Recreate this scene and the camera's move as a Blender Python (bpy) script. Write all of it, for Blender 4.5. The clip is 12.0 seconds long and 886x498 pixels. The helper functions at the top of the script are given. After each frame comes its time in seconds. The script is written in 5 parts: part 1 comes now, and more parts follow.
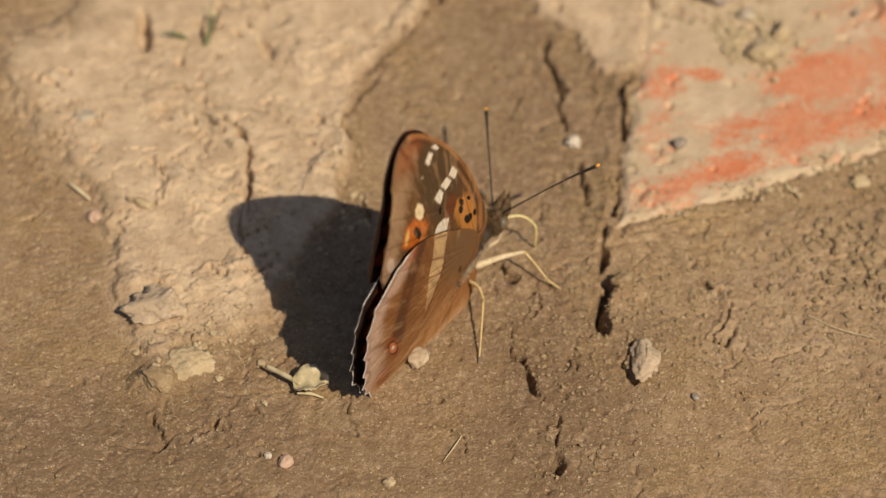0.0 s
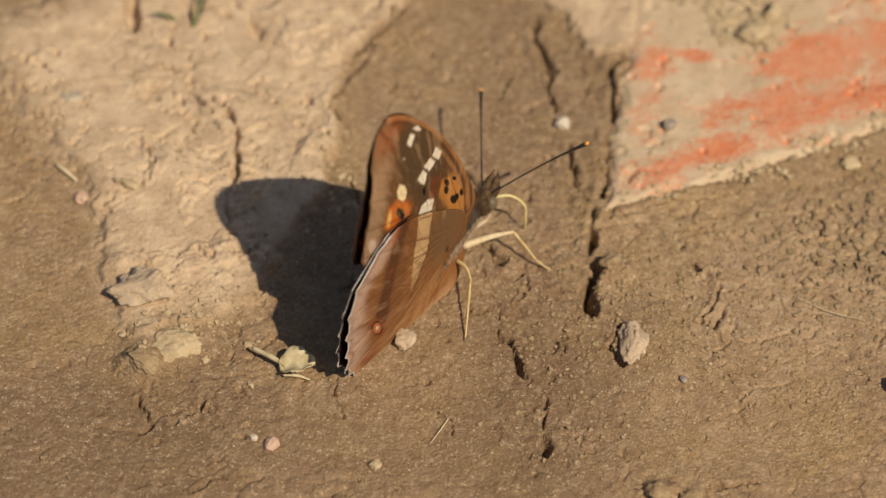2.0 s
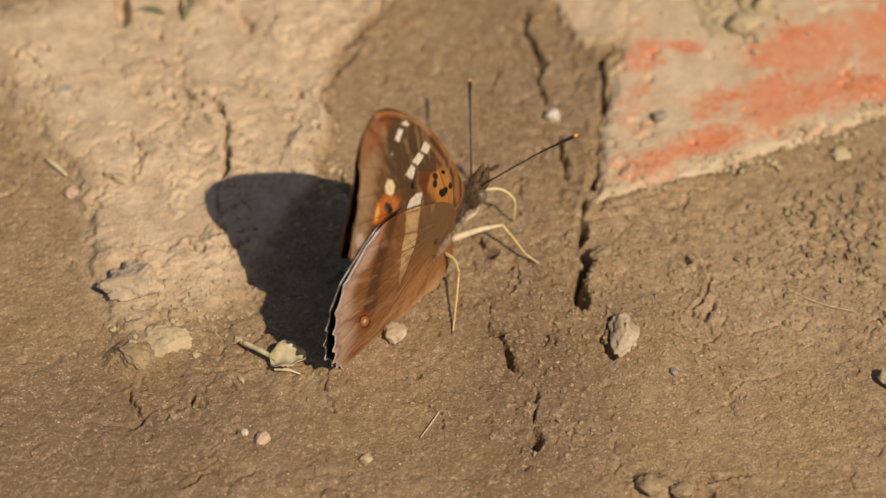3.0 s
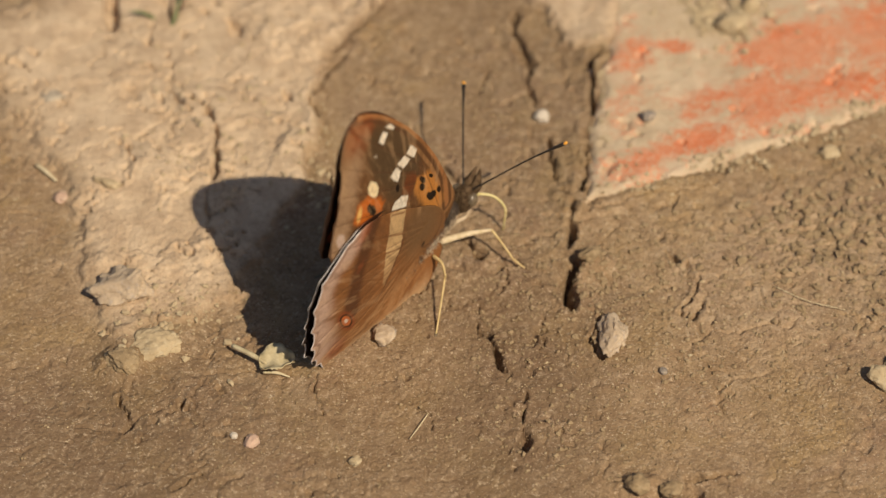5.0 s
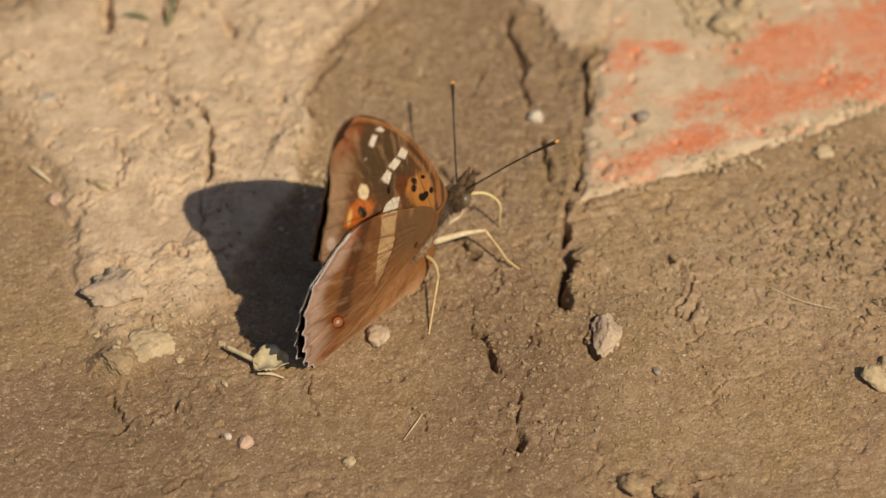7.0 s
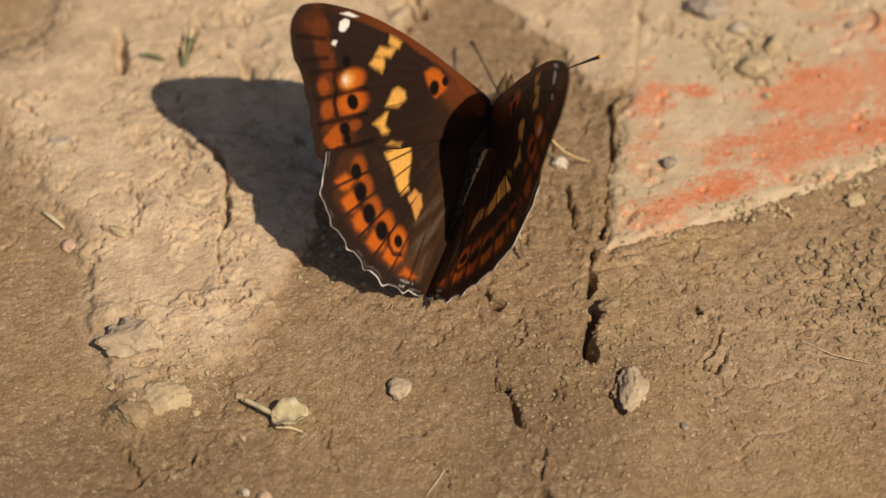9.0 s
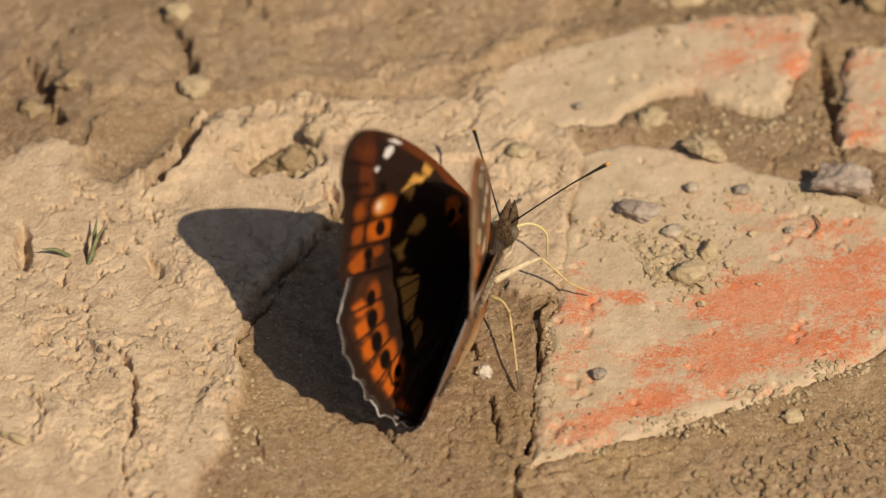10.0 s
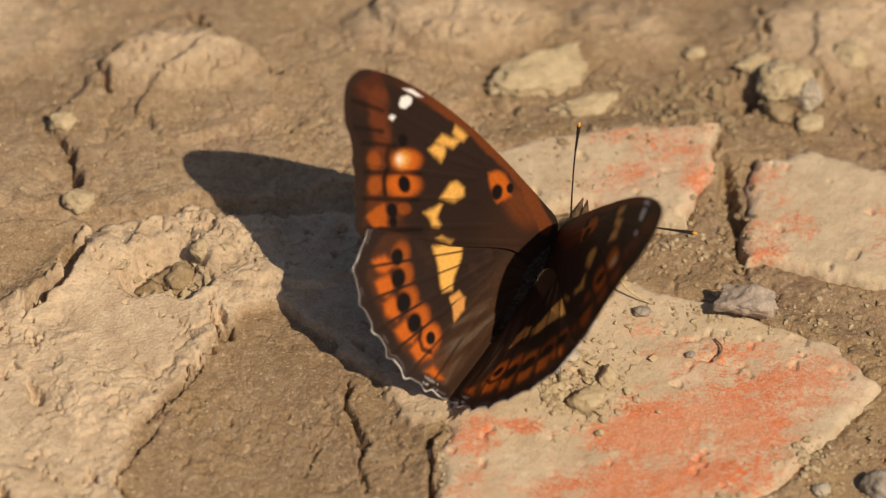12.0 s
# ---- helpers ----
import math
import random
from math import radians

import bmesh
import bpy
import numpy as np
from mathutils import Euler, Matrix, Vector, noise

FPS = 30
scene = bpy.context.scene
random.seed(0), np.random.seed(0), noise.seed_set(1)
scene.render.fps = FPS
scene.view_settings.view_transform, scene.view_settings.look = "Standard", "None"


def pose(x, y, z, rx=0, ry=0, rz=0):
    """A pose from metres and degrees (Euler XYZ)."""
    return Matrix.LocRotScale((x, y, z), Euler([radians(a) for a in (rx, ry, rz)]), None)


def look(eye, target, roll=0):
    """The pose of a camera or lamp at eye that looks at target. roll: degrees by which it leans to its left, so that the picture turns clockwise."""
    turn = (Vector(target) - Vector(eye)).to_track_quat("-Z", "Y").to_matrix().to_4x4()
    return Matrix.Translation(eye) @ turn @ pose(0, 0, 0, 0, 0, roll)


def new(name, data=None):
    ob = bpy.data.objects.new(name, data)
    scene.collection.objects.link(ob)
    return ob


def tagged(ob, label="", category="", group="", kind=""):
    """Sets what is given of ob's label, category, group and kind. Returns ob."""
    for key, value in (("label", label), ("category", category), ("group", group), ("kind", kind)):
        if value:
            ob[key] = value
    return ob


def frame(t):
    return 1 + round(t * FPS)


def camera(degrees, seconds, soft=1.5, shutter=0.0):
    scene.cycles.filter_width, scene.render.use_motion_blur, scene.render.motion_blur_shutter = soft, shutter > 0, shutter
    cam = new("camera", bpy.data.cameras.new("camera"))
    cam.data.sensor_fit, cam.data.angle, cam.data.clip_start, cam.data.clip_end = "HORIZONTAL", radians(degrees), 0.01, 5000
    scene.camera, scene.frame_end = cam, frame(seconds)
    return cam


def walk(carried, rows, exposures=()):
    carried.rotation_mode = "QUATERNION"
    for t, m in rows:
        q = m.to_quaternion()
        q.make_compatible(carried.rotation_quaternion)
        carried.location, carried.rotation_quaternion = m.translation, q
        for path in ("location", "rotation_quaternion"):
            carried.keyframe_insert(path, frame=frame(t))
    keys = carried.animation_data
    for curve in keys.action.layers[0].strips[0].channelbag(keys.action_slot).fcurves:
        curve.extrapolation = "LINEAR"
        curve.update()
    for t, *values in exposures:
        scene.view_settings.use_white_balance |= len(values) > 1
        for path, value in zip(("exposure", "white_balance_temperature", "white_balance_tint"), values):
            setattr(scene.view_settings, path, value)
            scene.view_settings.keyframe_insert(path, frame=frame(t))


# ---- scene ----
cam = camera(12.0, 12.0, soft=1.3)
cam.data.dof.use_dof = True
cam.data.dof.focus_distance = 0.502
cam.data.dof.aperture_fstop = 18.0

walk(cam, [
    (0.0, look((-0.00656, -0.37345, 0.37705), (-0.00033, -0.01035, 0.0), 1.594)),
    (0.5, look((-0.00516, -0.37223, 0.37570), (-0.00016, -0.01252, 0.0), 1.495)),
    (1.0, look((-0.00490, -0.37247, 0.37594), (0.00078, -0.01367, 0.0), 1.540)),
    (1.5, look((-0.00455, -0.37163, 0.37646), (0.00121, -0.01183, 0.0), 1.562)),
    (2.0, look((-0.00310, -0.37216, 0.37554), (0.00116, -0.01347, 0.0), 1.418)),
    (2.5, look((-0.00154, -0.37216, 0.37619), (0.00133, -0.01465, 0.0), 1.132)),
    (3.0, look((-0.00150, -0.37096, 0.37678), (0.00235, -0.01461, 0.0), 1.107)),
    (3.2, look((-0.00241, -0.37187, 0.37650), (0.00187, -0.01406, 0.0), 1.161)),
    (5.0, look((0.00371, -0.37137, 0.37689), (0.00369, -0.01433, 0.0), 0.120)),
    (5.5, look((0.00422, -0.37130, 0.37776), (0.00406, -0.01351, 0.0), 0.020)),
    (6.0, look((0.00474, -0.37150, 0.37765), (0.00407, -0.01343, 0.0), -0.075)),
    (6.5, look((0.00453, -0.37196, 0.37671), (0.00452, -0.01454, 0.0), -0.009)),
    (7.0, look((0.00481, -0.37165, 0.37697), (0.00442, -0.01419, 0.0), -0.034)),
    (7.2, look((0.00517, -0.37190, 0.37770), (0.00482, -0.01427, 0.0), -0.023)),
    (8.8, look((0.00127, -0.36381, 0.37188), (0.00183, -0.00938, 0.0), 0.108)),
    (9.0, look((0.00139, -0.35854, 0.37328), (0.00169, -0.00595, 0.0), 0.260)),
    (9.2, look((0.00111, -0.34937, 0.37618), (0.00275, 0.00289, 0.0), 0.826)),
    (9.3, look((0.00637, -0.34676, 0.37602), (0.00509, 0.01157, 0.0), 0.693)),
    (9.4, look((0.00122, -0.34501, 0.37624), (0.00745, 0.02126, 0.0), 1.462)),
    (9.5, look((0.00067, -0.34346, 0.37336), (0.00806, 0.02709, 0.0), 1.679)),
    (10.0, look((-0.00135, -0.33497, 0.36098), (0.01141, 0.02936, 0.0), 2.554)),
    (10.5, look((-0.00527, -0.33021, 0.35872), (0.01231, 0.03447, 0.0), 3.167)),
    (11.0, look((-0.00545, -0.32604, 0.35556), (0.01253, 0.02948, 0.0), 3.404)),
    (11.2, look((-0.00151, -0.32358, 0.35638), (0.01310, 0.02701, 0.0), 3.127)),
    (11.5, look((-0.00016, -0.31661, 0.36076), (0.01715, 0.03375, 0.0), 3.204)),
    (11.7, look((0.00063, -0.31494, 0.35991), (0.01863, 0.03909, 0.0), 3.235)),
    (12.0, look((0.00360, -0.31166, 0.36174), (0.02463, 0.05058, 0.0), 3.614)),
])

# ---- light ----
SUN_FALL = (-0.520, 0.680)          # how far a shadow runs for each unit of height
world = bpy.data.worlds.new("sky")
scene.world = world
world.use_nodes = True
wn = world.node_tree.nodes
sky = wn.new("ShaderNodeTexSky")
sky.sky_type, sky.sun_disc = "NISHITA", False
sky.sun_elevation, sky.sun_rotation = radians(49.4), radians(142.6)
sky.dust_density, sky.air_density = 2.0, 1.0
wn["Background"].inputs["Strength"].default_value = 0.06
world.node_tree.links.new(sky.outputs["Color"], wn["Background"].inputs["Color"])

sun = new("sun", bpy.data.lights.new("sun", "SUN"))
sun.data.energy, sun.data.angle, sun.data.color = 4.50, radians(0.55), (1.0, 0.87, 0.66)
sun.matrix_world = look((-SUN_FALL[0], -SUN_FALL[1], 1.0), (0, 0, 0))
scene.view_settings.exposure = 0.0

MM = 0.001


# ---- numbers: noise, polygons, lines ----
def srgb(r, g, b):
    return tuple(((c / 255) / 12.92 if c < 10.3 else ((c / 255 + 0.055) / 1.055) ** 2.4) for c in (r, g, b))


def lattice(ix, iy, seed):
    h = (ix.astype(np.int64) * 374761393 + iy.astype(np.int64) * 668265263 + seed * 1442695041) & 0x7FFFFFFF
    h = ((h ^ (h >> 13)) * 1274126177) & 0x7FFFFFFF
    h = ((h ^ (h >> 16)) * 974711237) & 0x7FFFFFFF
    return ((h ^ (h >> 15)) & 0xFFFFF) / 0xFFFFF


def vnoise(x, y, seed=0):
    ix, iy = np.floor(x), np.floor(y)
    fx, fy = x - ix, y - iy
    fx, fy = fx * fx * fx * (fx * (fx * 6 - 15) + 10), fy * fy * fy * (fy * (fy * 6 - 15) + 10)
    a, b = lattice(ix, iy, seed), lattice(ix + 1, iy, seed)
    c, d = lattice(ix, iy + 1, seed), lattice(ix + 1, iy + 1, seed)
    return (a * (1 - fx) + b * fx) * (1 - fy) + (c * (1 - fx) + d * fx) * fy


def fbm(x, y, size, octaves=4, seed=0, gain=0.5):
    """Noise of mean 0 and about -1 to 1; size is its coarsest grain in mm."""
    total, amp, norm_ = 0.0, 1.0, 0.0
    for o in range(octaves):
        k = 2.03 ** o / size
        c, s = math.cos(0.55 + 1.1 * o) * k, math.sin(0.55 + 1.1 * o) * k
        total = total + amp * (vnoise(x * c - y * s + 13.7 * o, x * s + y * c - 7.3 * o, seed + o) - 0.5) * 2
        norm_ += amp
        amp *= gain
    return total / norm_


def cells(x, y, size, seed=0):
    """Distance to the nearest of scattered points, and to the second nearest, in units of size."""
    gx, gy = x / size, y / size
    ix, iy = np.floor(gx), np.floor(gy)
    d1, d2 = np.full(x.shape, 9.0), np.full(x.shape, 9.0)
    for ox in (-1, 0, 1):
        for oy in (-1, 0, 1):
            px = ix + ox + lattice(ix + ox, iy + oy, seed)
            py = iy + oy + lattice(ix + ox, iy + oy, seed + 77)
            d = np.hypot(px - gx, py - gy)
            d2 = np.minimum(d2, np.maximum(d, d1))
            d1 = np.minimum(d1, d)
    return d1, d2


def line_distance(x, y, pts):
    best = np.full(np.shape(x), 1e9)
    for (ax, ay), (bx, by) in zip(pts[:-1], pts[1:]):
        vx, vy = bx - ax, by - ay
        k = np.clip(((x - ax) * vx + (y - ay) * vy) / (vx * vx + vy * vy + 1e-12), 0, 1)
        best = np.minimum(best, np.hypot(x - ax - k * vx, y - ay - k * vy))
    return best


def inside_distance(x, y, poly):
    """Distance to a polygon's edge, positive inside."""
    d = line_distance(x, y, list(poly) + [poly[0]])
    odd = np.zeros(np.shape(x), bool)
    for (ax, ay), (bx, by) in zip(poly, list(poly[1:]) + [poly[0]]):
        cross = (ay > y) != (by > y)
        odd ^= cross & (x < (bx - ax) * (y - ay) / (by - ay + 1e-12) + ax)
    return np.where(odd, d, -d)


def step(v, lo, hi):
    k = np.clip((v - lo) / (hi - lo), 0, 1)
    return k * k * (3 - 2 * k)


def blob(x, y, cx, cy, rx, ry=None, turn=0.0, soft=0.35):
    """1 inside an ellipse, fading to 0 over the given share of its radius."""
    ry = ry or rx
    c, s = math.cos(radians(turn)), math.sin(radians(turn))
    u, v = (x - cx) * c + (y - cy) * s, -(x - cx) * s + (y - cy) * c
    return 1 - step(np.hypot(u / rx, v / ry), 1 - soft, 1 + soft)


# ---- plan of the ground, in millimetres ----
BRICK_A = [(21, -7), (24.3, 21), (26, 33), (28, 46), (35, 48.5), (48, 45), (60, 41), (72, 35), (77, 28.5), (70, 20), (63, 12), (55, 7), (46, 3), (33, -2.5)]
BRICK_B = [(17, 58), (20, 63), (28, 66.5), (38, 70), (48, 71.5), (60, 71.8), (57.5, 63), (54.2, 53.5), (49, 54), (44, 57), (38, 56), (33, 51.5), (26, 50), (19, 53)]
BRICK_C = [(63, 67.5), (71, 67.5), (82, 64.5), (96, 60), (96, 43), (82, 44), (70, 46), (61.5, 48.5)]
PALE = [(-13, -3), (-13, 2), (-12, 8), (-13, 11), (-10, 20), (-6, 27), (-2, 35), (1, 38.5), (5, 40), (12, 35), (17, 27), (20.5, 22), (26, 23), (29, 46),
        (22, 55), (14, 56), (5, 55), (0, 54), (-6, 56), (-12, 53), (-19, 52), (-25, 38), (-30, 44), (-38, 45), (-48, 40), (-58, 30), (-54, 16), (-50, 8),
        (-45, 2), (-42, -4), (-39, -20), (-35, -28), (-27, -25), (-22, -23), (-21, -20), (-17, -13)]
# each crack: width, depth, points
CRACKS = [
    (0.55, 1.8, [(-6, 29), (-7, 23), (-11, 17), (-13.3, 12), (-12.6, 9)]),
    (0.6, 2.0, [(-10, 21), (-6, 26), (-2.2, 34.5), (-3.5, 40)]),
    (0.6, 2.2, [(17, 5), (17.8, -3), (20, -6), (19, -14)]),
    (0.9, 2.6, [(20, -16.5), (19, -20), (19, -23)]),
    (0.5, 1.3, [(13, 21), (15, 17), (15, 11)]),
    (0.55, 1.6, [(8, -24), (7.8, -27), (10, -30), (11, -34)]),
    (0.45, 1.2, [(14, -38), (13.4, -45)]),
    (0.85, 1.8, [(-28.5, 11.5), (-26.2, 9.5), (-25, 4), (-25.5, -6)]),
    (1.25, 3.0, [(-17, 52), (-21, 44), (-25.5, 36.5)]),
    (0.5, 1.4, [(-3.2, 41), (-1, 35)]),
    (0.55, 1.5, [(13, 28), (13, 24), (15, 18)]),
    (1.2, 2.6, [(-8, 92), (-4, 88), (0, 85), (4, 81)]),
    (0.9, 1.9, [(-24, 72), (-22, 66), (-20, 59)]),
    (0.3, 0.7, [(35, -19), (34.4, -22), (33, -24)]),
    (0.4, 0.9, [(31, -11), (30, -13.5), (32.5, -17)]),
    (0.5, 1.1, [(32, -52), (35, -51.5), (38, -51)]),
    (0.8, 2.0, [(6, -12), (7, -14.5), (8.4, -16)]),
    (2.0, 3.0, [(-41, 61), (-38, 57), (-37, 51)]),
    (0.75, 2.2, [(20.8, -4), (22.2, 4), (22.8, 12), (23.2, 20)]),
    (0.3, 0.7, [(21, -8), (25, -7.2), (30, -5), (34, -5.2), (38, -2.8)]),
    (0.4, 0.9, [(23, -26), (21.5, -30), (22.5, -33)]),
    (0.35, 0.8, [(-11, -35), (-11.3, -38), (-10.8, -41)]),
    (0.25, 0.5, [(18, -29), (18.6, -33), (19.5, -37)]),
    (0.22, 0.5, [(16, -28), (15, -31), (16, -33), (18, -32), (18, -29)]),
    (0.38, 0.8, [(33, -24.6), (34.2, -25.8), (35, -23)]),
    (0.28, 0.6, [(33.6, -17), (34.2, -19.5), (36, -20.5)]),
    (0.4, 0.9, [(-27.5, -53.5), (-26, -51.6), (-24.6, -51)]),
    (0.35, 0.8, [(-35, -39), (-33.6, -42), (-34, -44)]),
    (0.3, 0.7, [(-31, -43.5), (-28.5, -41), (-27.6, -39)]),
    (0.45, 1.0, [(3.6, 0.2), (5.6, -2.6), (6.4, -5.4)]),
    (0.3, 0.7, [(-11, -0.6), (-9.6, -3), (-9, -6.4)]),
    (0.4, 0.9, [(-31.5, 12.4), (-29.4, 10.4), (-28, 8)]),
    (0.3, 0.6, [(8, 13), (8.8, 15), (9.2, 17)]),
    (0.35, 0.8, [(-25.6, -6), (-25, -10), (-25.6, -14)]),
    (0.3, 0.6, [(-36, 2), (-34.6, -1), (-35.4, -4)]),
    (0.3, 0.7, [(-31, -26), (-30.4, -29), (-32, -31)]),
    (0.25, 0.5, [(10.6, -22), (11.6, -20.4), (11.4, -18)]),
    (0.3, 0.7, [(0.5, -40), (2.4, -42), (2.0, -44.5)]),
    (0.8, 1.8, [(66, 94), (66.6, 91), (67.4, 88.5)]),
    (0.6, 1.4, [(-19, 82), (-17.6, 79.5), (-16.8, 77)]),
]
# each slab of crust that stands a little over its surroundings: height and outline
SLABS = [
    (1.3, [(-19.6, 55), (-21, 64), (-23.6, 72), (-20, 79), (-9, 91), (4, 80), (12, 86), (29, 80), (25, 68), (18, 62), (10, 58.5), (0, 58), (-8, 57), (-14, 54)]),
    (0.9, [(-37, 66), (-31, 70), (-26, 71), (-23.4, 64), (-22, 57.5), (-27, 55), (-33, 55), (-36.5, 59)]),
    (0.8, [(-33, 50.5), (-26, 53), (-20, 52.5), (-19, 50), (-22.4, 43), (-26, 37.5), (-29, 42), (-33, 45)]),
    (1.1, [(-70, 80), (-52, 78), (-44, 68), (-41, 60), (-46, 52), (-60, 50), (-72, 58)]),
    (1.0, [(-11, 79), (-4, 83), (2, 81), (3.6, 74), (-2, 70), (-9, 69), (-13, 73)]),
    (1.2, [(15, 92), (20, 85), (30, 85), (37, 90), (34, 99), (20, 99)]),
    (0.8, [(-12.5, 47.5), (-11, 53), (-4, 54.5), (2, 51), (9, 52), (16, 56), (22, 52), (20, 46), (10, 42), (-1, 44), (-5, 48)]),
    (1.0, [(73, 92), (72, 84), (76, 77), (90, 79), (96, 90), (86, 99)]),
]
# each pit: centre, half widths, turn, depth
PITS = [(-39.5, 27.5, 0.9, 3.0, 5, 2.5), (-31, 28.5, 0.7, 2.6, -10, 2.0), (-23.5, 24.5, 0.8, 1.6, 20, 1.5), (-9.5, 45.2, 4.6, 3.0, 30, 3.0), (-6, 42.5, 2.6, 1.6, 50, 2.8),
        (19.2, -21.5, 0.9, 3.0, 0, 2.2), (13.5, -45.3, 0.8, 1.0, 0, 1.8), (8, -15.5, 0.9, 1.3, 30, 1.6), (27, -54, 3.0, 1.6, 0, 1.5), (33, -55, 0.8, 2.0, 0, 1.8),
        (60.4, 57, 0.9, 9.0, 4, 2.6), (-36, 12, 1.0, 1.0, 0, 0.8), (63, 78, 1.6, 3.0, -30, 2.5)]
# each swelling: centre, half widths, turn, height
SWELLS = [(-32, -30, 5, 3, 20, 0.9), (-35, -34, 2.5, 2, 0, 0.8), (22, -17, 2.2, 1.8, 20, 1.3), (26, -31, 5, 7, 0, 0.7), (16, -28, 5, 9, 10, 0.5), (-22, 42, 3, 7, -35, 0.8),
          (-30, 50, 7, 5, 0, 0.9), (-9, 82, 9, 4, 5, 1.2), (26, 91, 11, 5, 10, 1.3), (-30, 62, 5, 8, 0, 1.0), (14, 72, 9, 14, -20, 0.8), (70, 88, 10, 8, 0, 1.8), (26.5, -53, 2.4, 1.6, 0, 1.4),
          (-16, 47.5, 3, 2, 0, 1.2), (-4, 47.5, 2.5, 2, 0, 1.0), (47, 90, 9, 5, 10, 0.9), (21, 44, 3, 2.5, 0, 1.0), (38, 51.5, 3.5, 2.4, 10, 1.2)]


def pale_share(x, y):
    wob = fbm(x, y, 9, 4, 31) * 2.2 + fbm(x, y, 2.2, 3, 35) * 0.7
    soft = 0.8 + 5.0 * step(-x, 34, 50) + 3.0 * step(-y, 8, 26)
    p = step(inside_distance(x, y, PALE) + wob, -soft, soft)
    p = p * (1 - 0.85 * blob(x, y, -27.5, 46, 5, 8, -30, 0.4)) * (1 - 0.8 * blob(x, y, -56, 34, 9, 8, 0, 0.6))
    far = 0.25 * (1 - step(np.hypot(x, y), 110, 170)) * step(y + 0.12 * x + fbm(x, y, 14, 3, 41) * 6, 44, 54) * (1 - 0.8 * step(x + fbm(x, y, 8, 3, 43) * 5, 24, 36))
    p = np.maximum(p, far)
    for cx, cy, rx, ry, tn, k in ((-9, 82, 10, 5, 5, 0.95), (26, 91, 13, 6, 10, 0.95), (-36, 88, 14, 10, 20, 0.8), (46, -18, 17, 12, 0, 0.3), (7, 58, 9, 6, 0, 0.4), (22, 56, 9, 7, 0, 0.65), (48, 92, 8, 5, 0, 0.6), (78, 90, 13, 9, 20, 0.9)):
        p = np.maximum(p, k * blob(x, y, cx, cy, rx, ry, tn, 0.6) * (0.75 + 0.25 * step(fbm(x, y, 6, 3, 47), -0.5, 0.1)))
    return p


# how far the soil's colour darkens, in broad patches with some noise
def dark_soil_share(x, y):
    k = 0.0
    for cx, cy, rx, ry, tn, a in ((-44, -50, 26, 17, 10, 1.0), (12, -40, 13, 21, 0, 0.85), (-12, -48, 22, 9, 0, 0.5), (13, 14, 11, 24, 8, 0.35), (56, 76, 22, 9, 0, 0.45), (62, 50, 8, 10, 0, 0.5), (46, 53, 12, 4, 0, 0.6), (-30, 74, 16, 14, 0, 0.6), (0, 92, 60, 12, 0, 0.35), (-40, 58, 6, 9, 0, 0.7)):
        k = np.maximum(k, a * blob(x, y, cx, cy, rx, ry, tn, 0.7))
    return np.clip(k + 0.22 * fbm(x, y, 7, 4, 111) + 0.1, 0, 1)


def crumb_share(x, y):
    k = 0.0
    for cx, cy, rx, ry in ((50, -13, 13, 11), (64, -22, 12, 20), (64, 0, 12, 8), (70, 22, 7, 9), (58, 76, 20, 9), (72, 52, 16, 14), (40, 50, 16, 5), (26, -52, 8, 5), (-6, -18, 9, 8), (14, -14, 6, 8)):
        k = np.maximum(k, blob(x, y, cx, cy, rx, ry, 0, 0.7))
    return k


